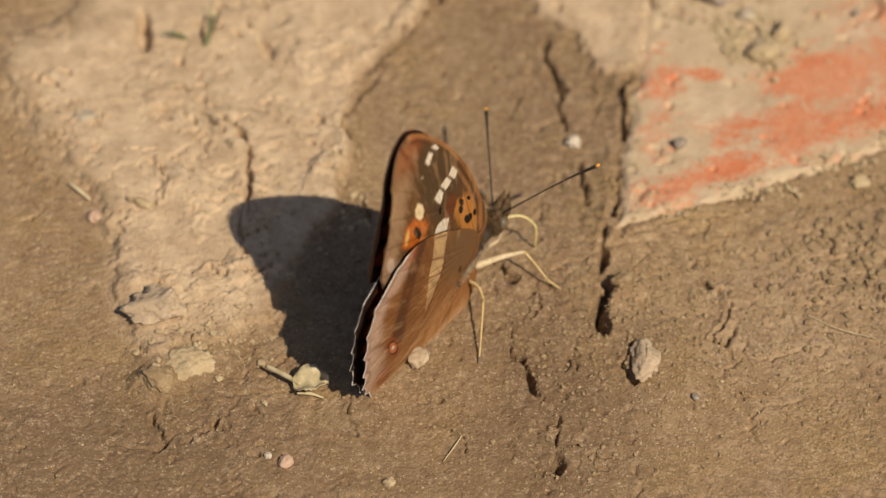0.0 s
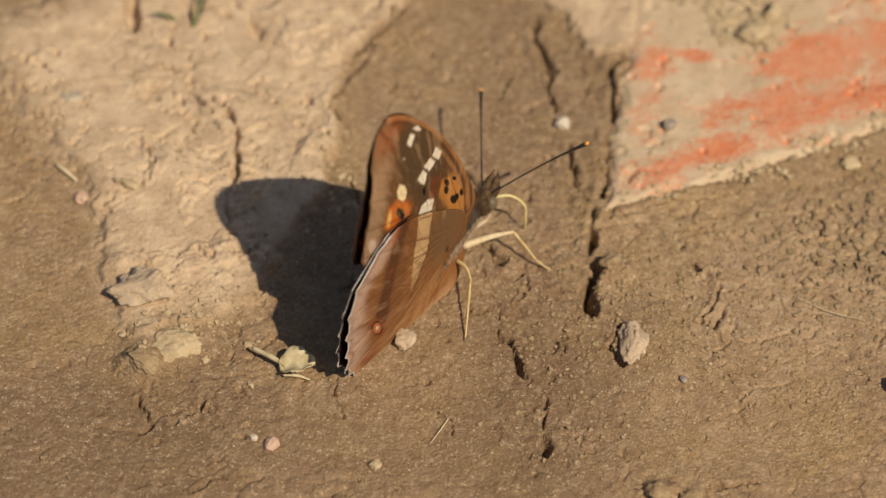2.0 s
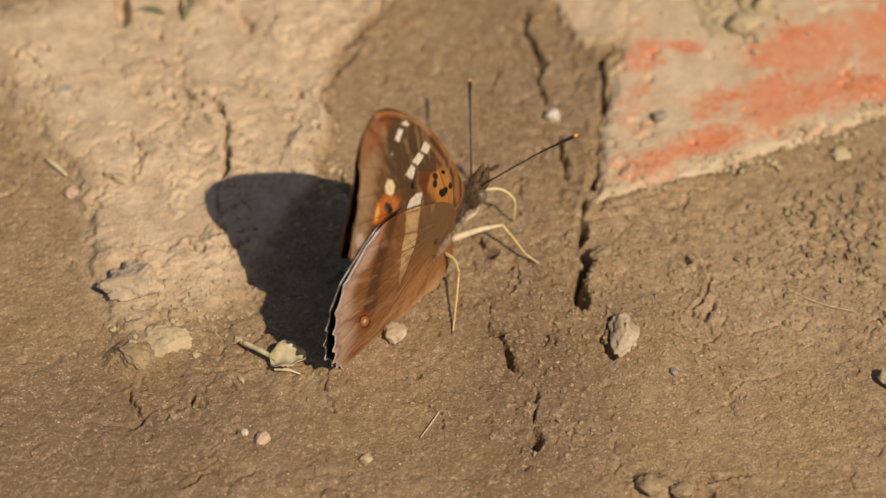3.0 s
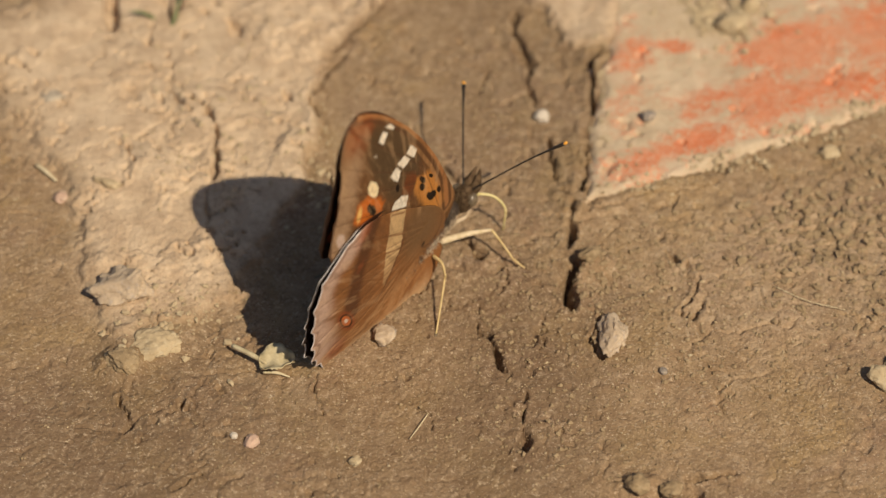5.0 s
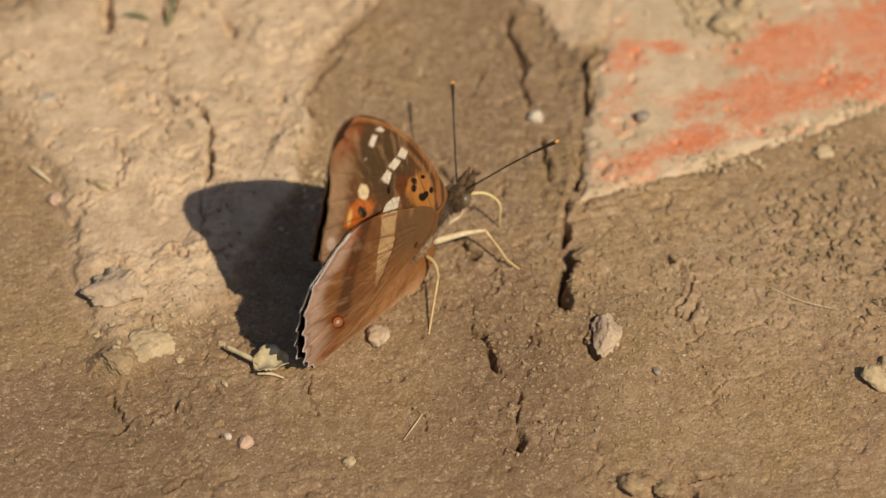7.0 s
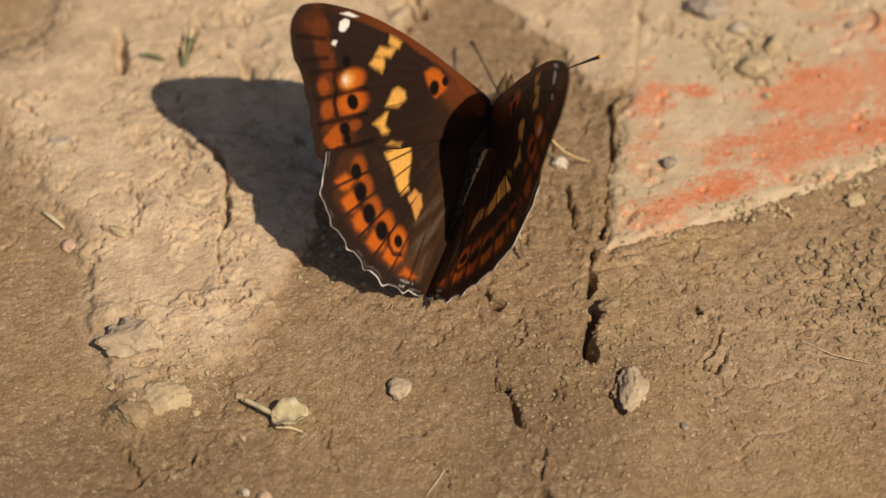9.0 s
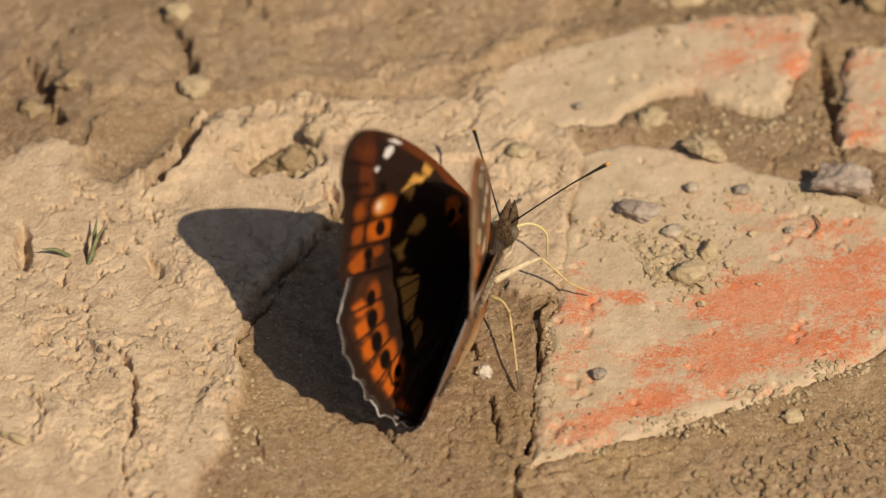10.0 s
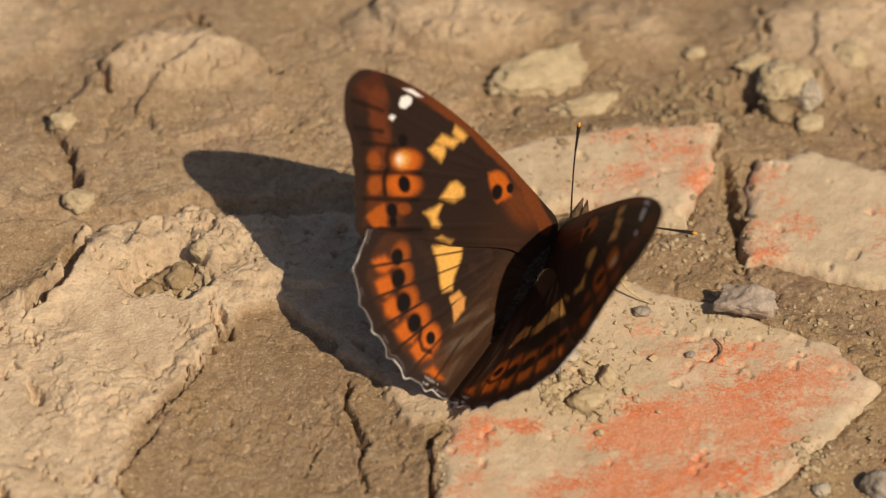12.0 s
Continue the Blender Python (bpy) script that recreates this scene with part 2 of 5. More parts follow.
def ground_height(x, y):
    x, y = np.asarray(x, float), np.asarray(y, float)
    p, cr = pale_share(x, y), crumb_share(x, y)
    near = 1 - step(np.hypot(x - 10, y - 20), 90, 220)
    far = step(y, 40, 56) * near
    # trampled soil: broad swells, finer unevenness in patches, smooth sandy parts between
    rough = step(fbm(x, y, 13, 3, 301), -0.22, 0.32)
    rough = np.clip(rough * (1 - 0.85 * blob(x, y, 38, -38, 17, 14, -10, 0.6)) * (1 - 0.6 * blob(x, y, -50, -24, 16, 18, 0, 0.6)), 0, 1)
    z = 0.55 * fbm(x, y, 42, 3, 3) * near + 0.26 * fbm(x, y, 9, 4, 5) + 0.5 * far * fbm(x, y, 8, 4, 7, 0.55)
    tooth = 1 - 2 * np.abs(fbm(x, y, 1.9, 4, 305, 0.62))
    z = z + (1 - p) * ((0.07 + 0.20 * rough) * fbm(x, y, 2.4, 4, 9, 0.66) + 0.16 * rough * tooth)
    g1, _ = cells(x, y, 0.8, 51)
    z = z + (1 - 0.6 * p) * 0.16 * np.clip(0.6 - g1, 0, 1) * step(fbm(x, y, 5, 2, 55), 0.05, 0.4)
    z = z + 0.35 * p + 0.7 * step(p + 0.12 * fbm(x, y, 1.2, 3, 307, 0.6), 0.32, 0.56)
    # the pale crust: flat flakes with low steps, crumbling in patches
    jx, jy = x + 0.9 * fbm(x, y, 3, 3, 61, 0.6), y + 0.9 * fbm(x, y, 3, 3, 67, 0.6)
    flake = fbm(jx, jy, 6.5, 3, 311)
    terrace = 0.32 * (step(flake, -0.22, -0.17) + step(flake, 0.02, 0.06) + step(flake, 0.24, 0.28))
    worn = step(fbm(x, y, 9, 3, 313), 0.02, 0.34)
    crumble = fbm(x, y, 1.5, 5, 315, 0.72)
    z = z + p * (terrace * (0.35 + 0.65 * worn) + 0.03 * fbm(x, y, 1.0, 3, 317, 0.6) + worn * (0.34 * crumble - 0.10))
    d1, _ = cells(jx, jy, 3.4, 21)
    e1, _ = cells(jx, jy, 1.5, 22)
    lump = np.clip(1 - d1 * 1.3, 0, 1) ** 1.2
    small = np.clip(1 - e1 * 1.4, 0, 1)
    z = z + cr * (0.24 * lump * step(fbm(x, y, 5, 2, 73), -0.2, 0.4) + 0.10 * small + 0.22 * crumble)
    # pock marks in clusters
    some = step(fbm(x, y, 8, 2, 79), 0.0, 0.34)
    z = z - p * some * (0.9 * step(fbm(x, y, 1.5, 3, 82, 0.62), 0.34, 0.44)) - (1 - p) * 0.5 * rough * step(fbm(x, y, 2.0, 3, 83), 0.40, 0.50)
    # short fissures
    fissure = (1 - step(np.abs(fbm(x, y, 4.2, 4, 141, 0.6)), 0.008, 0.045)) * step(fbm(x, y, 5, 2, 143), 0.10, 0.34)
    z = z - (0.16 + 0.5 * p) * fissure
    # hair cracks along the borders of the larger lumps
    h1, h2 = cells(jx + 1.5 * fbm(x, y, 2.5, 2, 85), jy, 8.5, 87)
    z = z - 0.34 * (1 - step(h2 - h1, 0.012, 0.05)) * step(fbm(x, y, 10, 2, 89), 0.05, 0.4)
    wx, wy = x + 1.15 * fbm(x, y, 3.4, 4, 91, 0.65), y + 1.15 * fbm(x, y, 3.4, 4, 95, 0.65)
    for h, poly in SLABS:
        d = inside_distance(wx + 1.6 * fbm(x, y, 7, 2, 321), wy + 1.6 * fbm(x, y, 7, 2, 323), poly)
        z = z + h * step(d, -0.5, 0.5) - 0.5 * h * step(d, -0.2, 6.0)
    for w, depth, pts in CRACKS:
        d = line_distance(wx, wy, pts)
        wide = w * np.clip(0.62 + 1.5 * fbm(x, y, 3.0, 4, 97, 0.6), 0.12, 1.5)
        z = z - 1.25 * depth * np.clip(0.55 + wide / w * 0.5, 0, 1) * (1 - step(d, wide * 0.2, wide * 1.05)) + 0.25 * np.exp(-((d - 1.6 * w) / (0.8 * w)) ** 2) * (0.5 + fbm(x, y, 2, 2, 98))
    for cx, cy, rx, ry, tn, depth in PITS:
        z = z - depth * blob(wx, wy, cx, cy, rx, ry, tn, 0.45)
    for cx, cy, rx, ry, tn, h in SWELLS:
        z = z + h * blob(wx, wy, cx, cy, rx, ry, tn, 0.6)
    # beds of the bricks
    for poly, rise in ((BRICK_A, 0.5), (BRICK_B, 0.7), (BRICK_C, 0.4)):
        d = inside_distance(wx, wy, poly)
        z = z + rise * step(d, -5.0, -0.6) * (1 - step(d, -0.3, 0.8)) - 3.5 * step(d, 0.6, 2.2)
    return z


# ---- materials ----
class Nodes:
    """A short way to write node trees."""

    def __init__(self, name):
        self.mat = bpy.data.materials.new(name)
        self.mat.use_nodes = True
        self.tree = self.mat.node_tree
        self.bsdf = self.tree.nodes["Principled BSDF"]
        self.coord = self.tree.nodes.new("ShaderNodeTexCoord").outputs["Object"]

    def node(self, kind, ins=None, operation="", attribute_name="", blend=""):
        n = self.tree.nodes.new(kind)
        if operation:
            n.operation = operation
        if attribute_name:
            n.attribute_name = attribute_name
        if blend:
            n.data_type, n.blend_type = "RGBA", blend
        for k, v in (ins or {}).items():
            if isinstance(v, bpy.types.NodeSocket):
                self.tree.links.new(v, n.inputs[k])
            else:
                n.inputs[k].default_value = v
        return n

    def noise(self, scale, detail=4.0, rough=0.55, dist=0.0):
        return self.node("ShaderNodeTexNoise", {"Vector": self.coord, "Scale": scale, "Detail": detail, "Roughness": rough, "Distortion": dist}).outputs["Fac"]

    def ramp(self, fac, lo, hi, a=0.0, b=1.0):
        return self.node("ShaderNodeMapRange", {"Value": fac, "From Min": lo, "From Max": hi, "To Min": a, "To Max": b}).outputs["Result"]

    def mix(self, fac, a, b, how="MIX"):
        n = self.node("ShaderNodeMix", blend=how)
        for k, v in ((0, fac), (6, a), (7, b)):
            if isinstance(v, bpy.types.NodeSocket):
                self.tree.links.new(v, n.inputs[k])
            else:
                n.inputs[k].default_value = (*v, 1.0) if isinstance(v, tuple) else v
        return n.outputs[2]

    def calc(self, op, a, b):
        return self.node("ShaderNodeMath", {0: a, 1: b}, operation=op).outputs[0]

    def attr(self, name, out="Fac"):
        return self.node("ShaderNodeAttribute", attribute_name=name).outputs[out]

    def bump(self, height, strength, distance):
        n = self.node("ShaderNodeBump", {"Height": height, "Strength": strength, "Distance": distance})
        self.tree.links.new(n.outputs["Normal"], self.bsdf.inputs["Normal"])

    def end(self, color=None, rough=0.9, spec=0.3, metal=0.0):
        for k, v in (("Base Color", color), ("Roughness", rough), ("Specular IOR Level", spec), ("Metallic", metal)):
            if v is None:
                continue
            if isinstance(v, bpy.types.NodeSocket):
                self.tree.links.new(v, self.bsdf.inputs[k])
            else:
                self.bsdf.inputs[k].default_value = (*v, 1.0) if isinstance(v, tuple) else v
        return self.mat


def soil_material():
    m = Nodes("dried_mud")
    big, mid, fine, grain, mott = m.noise(60, 4), m.noise(320, 5, 0.6), m.noise(1500, 4, 0.65), m.noise(4200, 2), m.noise(760, 5, 0.7)
    pale_k = m.attr("pale")
    loud = m.ramp(pale_k, 0, 1, 1.0, 0.5)
    speck = m.node("ShaderNodeTexVoronoi", {"Vector": m.coord, "Scale": 2100.0, "Randomness": 1.0})
    dust = m.node("ShaderNodeTexVoronoi", {"Vector": m.coord, "Scale": 4600.0, "Randomness": 1.0})
    tone = m.calc("ADD", m.node("ShaderNodeSeparateColor", {0: speck.outputs["Color"]}).outputs[0], m.node("ShaderNodeSeparateColor", {0: dust.outputs["Color"]}).outputs[0])
    brown = m.mix(m.ramp(big, 0.35, 0.65), (0.240, 0.152, 0.080), (0.305, 0.199, 0.110))
    brown = m.mix(m.ramp(mid, 0.42, 0.66, 0, 0.55), brown, (0.38, 0.270, 0.165))
    drift = m.noise(85, 5, 0.62, 0.8)
    brown = m.mix(m.ramp(drift, 0.52, 0.66, 0, 0.55), brown, (0.315, 0.208, 0.092))
    brown = m.mix(m.ramp(drift, 0.46, 0.33, 0, 0.5), brown, (0.235, 0.142, 0.094))
    pale = m.mix(m.ramp(mid, 0.38, 0.62), (0.468, 0.335, 0.217), (0.576, 0.430, 0.290))
    c = m.mix(pale_k, brown, pale)
    # darker brown in the broad patches, weaker on the pale crust
    c = m.mix(m.calc("MULTIPLY", m.attr("dark_soil"), m.ramp(pale_k, 0, 1, 0.62, 0.18)), c, (0.118, 0.072, 0.042))
    c = m.mix(m.calc("MULTIPLY", m.ramp(mott, 0.50, 0.68, 0, 0.55), loud), c, (0.17, 0.107, 0.062))
    c = m.mix(m.ramp(mott, 0.46, 0.30, 0, 0.40), c, (0.52, 0.39, 0.255))
    c = m.mix(m.calc("MULTIPLY", m.ramp(fine, 0.56, 0.70, 0, 0.55), loud), c, (0.13, 0.081, 0.046))
    c = m.mix(m.calc("MULTIPLY", m.ramp(tone, 0.6, 0.0, 0, 0.40), loud), c, (0.12, 0.076, 0.044))
    c = m.mix(m.calc("MULTIPLY", m.ramp(tone, 1.5, 2.0, 0, 0.6), loud), c, (0.56, 0.43, 0.29))
    c = m.mix(m.ramp(grain, 0.64, 0.74, 0, 0.65), c, (0.62, 0.51, 0.37))
    c = m.mix(m.calc("MULTIPLY", m.ramp(m.noise(2700, 3, 0.6), 0.60, 0.70, 0, 0.6), loud), c, (0.10, 0.062, 0.036))
    grit = m.calc("SUBTRACT", 1.0, m.calc("ADD", speck.outputs["Distance"], m.calc("MULTIPLY", dust.outputs["Distance"], 0.5)))
    h = m.calc("ADD", m.calc("MULTIPLY", fine, 0.6), m.calc("MULTIPLY", grit, 0.35))
    h = m.calc("ADD", h, m.calc("MULTIPLY", mott, 1.0))
    m.bump(m.calc("MULTIPLY", h, m.ramp(pale_k, 0, 1, 0.95, 0.8)), 0.75, 0.0004)
    return m.end(c, m.ramp(mid, 0.3, 0.7, 0.8, 0.97), 0.2)


def brick_material():
    m = Nodes("mud_caked_brick")
    mid, fine, grain = m.noise(260, 5, 0.6), m.noise(900, 5, 0.7, 0.6), m.noise(3600, 3)
    red = m.mix(m.ramp(m.noise(120, 3), 0.35, 0.65), (0.54, 0.130, 0.040), (0.54, 0.215, 0.110))
    red = m.mix(m.ramp(m.noise(1900, 4, 0.7), 0.48, 0.68, 0, 0.4), red, (0.60, 0.34, 0.23))
    mud = m.mix(m.ramp(mid, 0.35, 0.65), (0.43, 0.325, 0.21), (0.54, 0.42, 0.285))
    mud = m.mix(m.ramp(m.noise(1300, 5, 0.7), 0.52, 0.7, 0, 0.5), mud, (0.36, 0.265, 0.17))
    mud = m.mix(m.ramp(m.noise(90, 2), 0.5, 0.7, 0, 0.35), mud, (0.58, 0.38, 0.27))
    k = m.calc("ADD", m.attr("mud"), m.calc("ADD", m.ramp(fine, 0.35, 0.65, -0.24, 0.24), m.ramp(m.noise(2600, 3, 0.6, 1.0), 0.4, 0.62, -0.14, 0.22)))
    fibre = m.node("ShaderNodeMapping", {"Vector": m.coord, "Rotation": (0.0, 0.0, 0.5), "Scale": (1.0, 3.4, 1.0)}).outputs[0]
    scratch = m.node("ShaderNodeTexNoise", {"Vector": fibre, "Scale": 1500.0, "Detail": 4.0, "Roughness": 0.65, "Distortion": 1.2}).outputs["Fac"]
    k = m.calc("ADD", k, m.ramp(scratch, 0.38, 0.62, -0.20, 0.26))
    c = m.mix(m.ramp(k, 0.25, 0.74, 0.0, 1.0), red, mud)
    vein = m.node("ShaderNodeMath", {0: m.calc("SUBTRACT", m.noise(950, 4, 0.62, 1.6), 0.5)}, operation="ABSOLUTE").outputs[0]
    c = m.mix(m.ramp(vein, 0.0, 0.028, 0.55, 0.0), c, (0.56, 0.42, 0.31))
    c = m.mix(m.ramp(grain, 0.66, 0.78, 0, 0.55), c, (0.60, 0.50, 0.38))
    c = m.mix(m.ramp(m.noise(2300, 3, 0.6), 0.62, 0.72, 0, 0.6), c, (0.26, 0.17, 0.11))
    m.bump(m.calc("ADD", m.calc("MULTIPLY", fine, 0.8), m.calc("MULTIPLY", grain, 0.6)), 0.5, 0.0004)
    return m.end(c, 0.9, 0.2)


def stone_material(name, a, b, c, rough=0.8):
    m = Nodes(name)
    k = m.mix(m.ramp(m.noise(420, 5, 0.6), 0.35, 0.65), a, b)
    k = m.mix(m.ramp(m.noise(1300, 4, 0.7), 0.52, 0.7, 0, 0.8), k, c)
    m.bump(m.noise(1600, 4, 0.7), 0.6, 0.0004)
    return m.end(k, rough, 0.3)


def plain_material(name, a, b, scale=900.0, rough=0.6, spec=0.3):
    m = Nodes(name)
    c = m.mix(m.ramp(m.noise(scale, 4), 0.35, 0.65), a, b)
    m.bump(m.noise(scale * 3, 3), 0.25, 0.0001)
    return m.end(c, rough, spec)


def wing_material():
    """Scaled wing skin: the pattern is an attribute of the mesh; light comes a little through it."""
    m = Nodes("wing_scales")
    pat = m.attr("pattern", "Color")
    c = m.mix(m.ramp(m.noise(2600, 3), 0.3, 0.7, 0.0, 0.22), pat, (0.0, 0.0, 0.0), "MIX")
    m.bump(m.noise(5200, 2), 0.25, 0.00008)
    m.end(c, 0.55, 0.18)
    m.bsdf.inputs["Sheen Weight"].default_value = 0.0
    tr = m.node("ShaderNodeBsdfTranslucent", {"Color": c})
    mx = m.node("ShaderNodeMixShader", {0: 0.15, 1: m.bsdf.outputs[0], 2: tr.outputs[0]})
    m.tree.links.new(mx.outputs[0], m.tree.nodes["Material Output"].inputs["Surface"])
    return m.mat


SOIL, BRICK, WING = soil_material(), brick_material(), wing_material()
GREY_STONE = stone_material("grey_stone", (0.29, 0.235, 0.18), (0.46, 0.38, 0.285), (0.54, 0.44, 0.31))
DARK_STONE = stone_material("dark_stone", (0.19, 0.155, 0.125), (0.33, 0.275, 0.225), (0.46, 0.37, 0.27))
PURPLE_STONE = stone_material("purple_grey_stone", (0.25, 0.192, 0.158), (0.39, 0.312, 0.25), (0.50, 0.40, 0.30))
WHITE_STONE = stone_material("white_stone", (0.50, 0.42, 0.33), (0.62, 0.53, 0.43), (0.42, 0.33, 0.23))
BLOCK_STONE = stone_material("pale_grey_stone", (0.37, 0.275, 0.185), (0.52, 0.395, 0.27), (0.40, 0.325, 0.265), 0.95)
PINK_STONE = stone_material("pink_stone", (0.45, 0.29, 0.205), (0.54, 0.37, 0.27), (0.50, 0.39, 0.27))
CLAY_LUMP = stone_material("clay_lump", (0.36, 0.27, 0.16), (0.47, 0.36, 0.22), (0.52, 0.42, 0.28), 0.95)
BROWN_LUMP = stone_material("brown_clay_lump", (0.24, 0.165, 0.09), (0.32, 0.23, 0.13), (0.40, 0.30, 0.18), 0.95)
CHITIN = plain_material("brown_fur", (0.055, 0.034, 0.019), (0.13, 0.082, 0.046), 1600, 1.0, 0.05)
BACK_FUR = plain_material("grey_brown_fur", (0.085, 0.06, 0.042), (0.19, 0.14, 0.10), 1600, 0.9, 0.1)
# the body's brown, with the wings' shadow put into the colour
SHADED_FUR = plain_material("shaded_fur", (0.03, 0.02, 0.014), (0.06, 0.042, 0.03), 1600, 0.8, 0.2)
PALE_FUR = plain_material("pale_fur", (0.40, 0.32, 0.22), (0.55, 0.46, 0.34), 1600, 0.85, 0.2)
TAN_FUR = plain_material("tan_fur", (0.36, 0.26, 0.16), (0.54, 0.42, 0.29), 1600, 0.9, 0.1)
EYE = plain_material("eye", (0.10, 0.075, 0.045), (0.15, 0.11, 0.07), 3000, 0.15, 0.6)
BLACK = plain_material("antenna_black", (0.018, 0.013, 0.010), (0.03, 0.022, 0.016), 2500, 0.45, 0.4)
ORANGE_TIP = plain_material("orange_tip", (0.72, 0.30, 0.03), (0.8, 0.38, 0.06), 2500, 0.5)
LEG = plain_material("straw_yellow_leg", (0.45, 0.315, 0.135), (0.58, 0.43, 0.21), 1800, 0.5)
THIGH = plain_material("pale_straw_thigh", (0.50, 0.38, 0.22), (0.62, 0.50, 0.33), 1800, 0.7)
TONGUE = plain_material("yellow_tongue", (0.56, 0.45, 0.18), (0.66, 0.56, 0.28), 2000, 0.4)
STRAW = plain_material("straw", (0.50, 0.40, 0.24), (0.62, 0.52, 0.34), 900, 0.7)
DRY_LEAF = plain_material("dry_leaf", (0.36, 0.29, 0.165), (0.56, 0.47, 0.30), 700, 0.85)
GRASS = plain_material("grass", (0.13, 0.145, 0.065), (0.2, 0.2, 0.1), 700, 0.6)
TWIG = plain_material("twig", (0.12, 0.085, 0.05), (0.2, 0.15, 0.09), 900, 0.85)


# ---- mesh makers ----
def mesh_from(name, verts, faces, material, smooth=True):
    me = bpy.data.meshes.new(name)
    me.from_pydata(verts, [], faces)
    me.materials.append(material)
    if smooth:
        me.polygons.foreach_set("use_smooth", [True] * len(me.polygons))
    me.update()
    return me


def set_values(me, name, values):
    a = me.attributes.new(name, "FLOAT", "POINT")
    a.data.foreach_set("value", np.ascontiguousarray(values, np.float32))


def part(name, me, parent, label=""):
    ob = new(name, me)
    ob.parent = parent
    return tagged(ob, label) if label else ob


def grid_faces(ny, nx, keep=None):
    i = np.arange((ny - 1) * (nx - 1))
    a = (i // (nx - 1)) * nx + i % (nx - 1)
    f = np.stack([a, a + 1, a + nx + 1, a + nx], 1)
    return f if keep is None else f[keep]


def fast_mesh(name, co, faces, material):
    me = bpy.data.meshes.new(name)
    me.vertices.add(len(co))
    me.vertices.foreach_set("co", np.ascontiguousarray(co, np.float32).ravel())
    me.loops.add(faces.size)
    me.loops.foreach_set("vertex_index", np.ascontiguousarray(faces, np.int32).ravel())
    me.polygons.add(len(faces))
    n = faces.shape[1]
    me.polygons.foreach_set("loop_start", np.arange(0, faces.size, n, dtype=np.int32))
    me.polygons.foreach_set("use_smooth", np.ones(len(faces), bool))
    me.materials.append(material)
    me.update(calc_edges=True)
    me.validate()
    return me


def tube_data(points, radii, sides=8):
    """Verts and faces of a tapered round tube through points (metres)."""
    pts = [Vector(p) for p in points]
    verts, faces = [], []
    up = Vector((0.3, 0.2, 0.93))
    for i, p in enumerate(pts):
        d = (pts[min(i + 1, len(pts) - 1)] - pts[max(i - 1, 0)]).normalized()
        a = d.cross(up).normalized()
        b = d.cross(a)
        for k in range(sides):
            an = 2 * math.pi * k / sides
            verts.append(p + (a * math.cos(an) + b * math.sin(an)) * radii[i])
    for i in range(len(pts) - 1):
        for k in range(sides):
            faces.append((i * sides + k, i * sides + (k + 1) % sides, (i + 1) * sides + (k + 1) % sides, (i + 1) * sides + k))
    faces.append(tuple(range(sides))[::-1])
    faces.append(tuple((len(pts) - 1) * sides + k for k in range(sides)))
    return verts, faces


def curve_through(ctrl, n):
    """Points on a smooth curve through the given ones."""
    c = [Vector(p) for p in ctrl]
    c = [c[0] * 2 - c[1]] + c + [c[-1] * 2 - c[-2]]
    out = []
    for i in range(1, len(c) - 2):
        for k in range(n):
            t = k / n
            a, b, d, e = c[i - 1], c[i], c[i + 1], c[i + 2]
            out.append(0.5 * (2 * b + (d - a) * t + (2 * a - 5 * b + 4 * d - e) * t * t + (3 * b - a - 3 * d + e) * t ** 3))
    out.append(c[-2])
    return out


def tube(name, ctrl, radii, material, n=6, sides=8, scale=MM):
    pts = [p * scale for p in curve_through(ctrl, n)]
    r = np.interp(np.linspace(0, 1, len(pts)), np.linspace(0, 1, len(radii)), radii) * scale
    v, f = tube_data(pts, list(r), sides)
    return mesh_from(name, v, f, material)


# ---- the ground ----
def spread(lo, hi, fine, far):
    """Coordinates that are close together between lo and hi and reach out to far."""
    mid = list(np.arange(lo, hi + fine / 2, fine))
    out, s, v = [], fine * 2, hi
    while v < far:
        v += s
        s *= 1.28
        out.append(v)
    back, s, v = [], fine * 2, lo
    while v > -far:
        v -= s
        s *= 1.28
        back.append(v)
    return np.array(back[::-1] + mid + out)


def make_ground():
    xs, ys = spread(-62, 84, 0.19, 60000), spread(-58, 104, 0.19, 60000)
    X, Y = np.meshgrid(xs, ys)
    x, y = X.ravel(), Y.ravel()
    z = ground_height(x, y)
    me = fast_mesh("ground", np.stack([x, y, z], 1) * MM, grid_faces(len(ys), len(xs)), SOIL)
    set_values(me, "pale", pale_share(x, y))
    set_values(me, "dark_soil", dark_soil_share(x, y))
    return tagged(new("ground", me), "dry cracked mud, pale crust beside smooth brown soil", "ground", kind="structure")


make_ground()


# ---- the bricks ----
def brick_top(x, y, poly, top, seed, tilt=(0.0, 0.0)):
    d = inside_distance(x + 1.3 * fbm(x, y, 5, 4, seed, 0.6), y + 1.3 * fbm(x, y, 5, 4, seed + 5, 0.6), poly)
    cx, cy = np.mean([p[0] for p in poly]), np.mean([p[1] for p in poly])
    z = top + tilt[0] * (x - cx) + tilt[1] * (y - cy) + 0.28 * fbm(x, y, 11, 4, seed + 9) + 0.10 * fbm(x, y, 3.2, 3, seed + 10) + 0.09 * fbm(x, y, 1.6, 4, seed + 11, 0.7) + 0.06 * fbm(x, y, 0.7, 3, seed + 12, 0.7)
    z = z - 0.5 * step(fbm(x, y, 2.1, 2, seed + 13), 0.55, 0.72)
    edge = np.clip(1 - d / 1.6, 0, 1)
    return z - 1.0 * edge ** 2.2 - 6.0 * step(-d, -0.25, 0.7), d


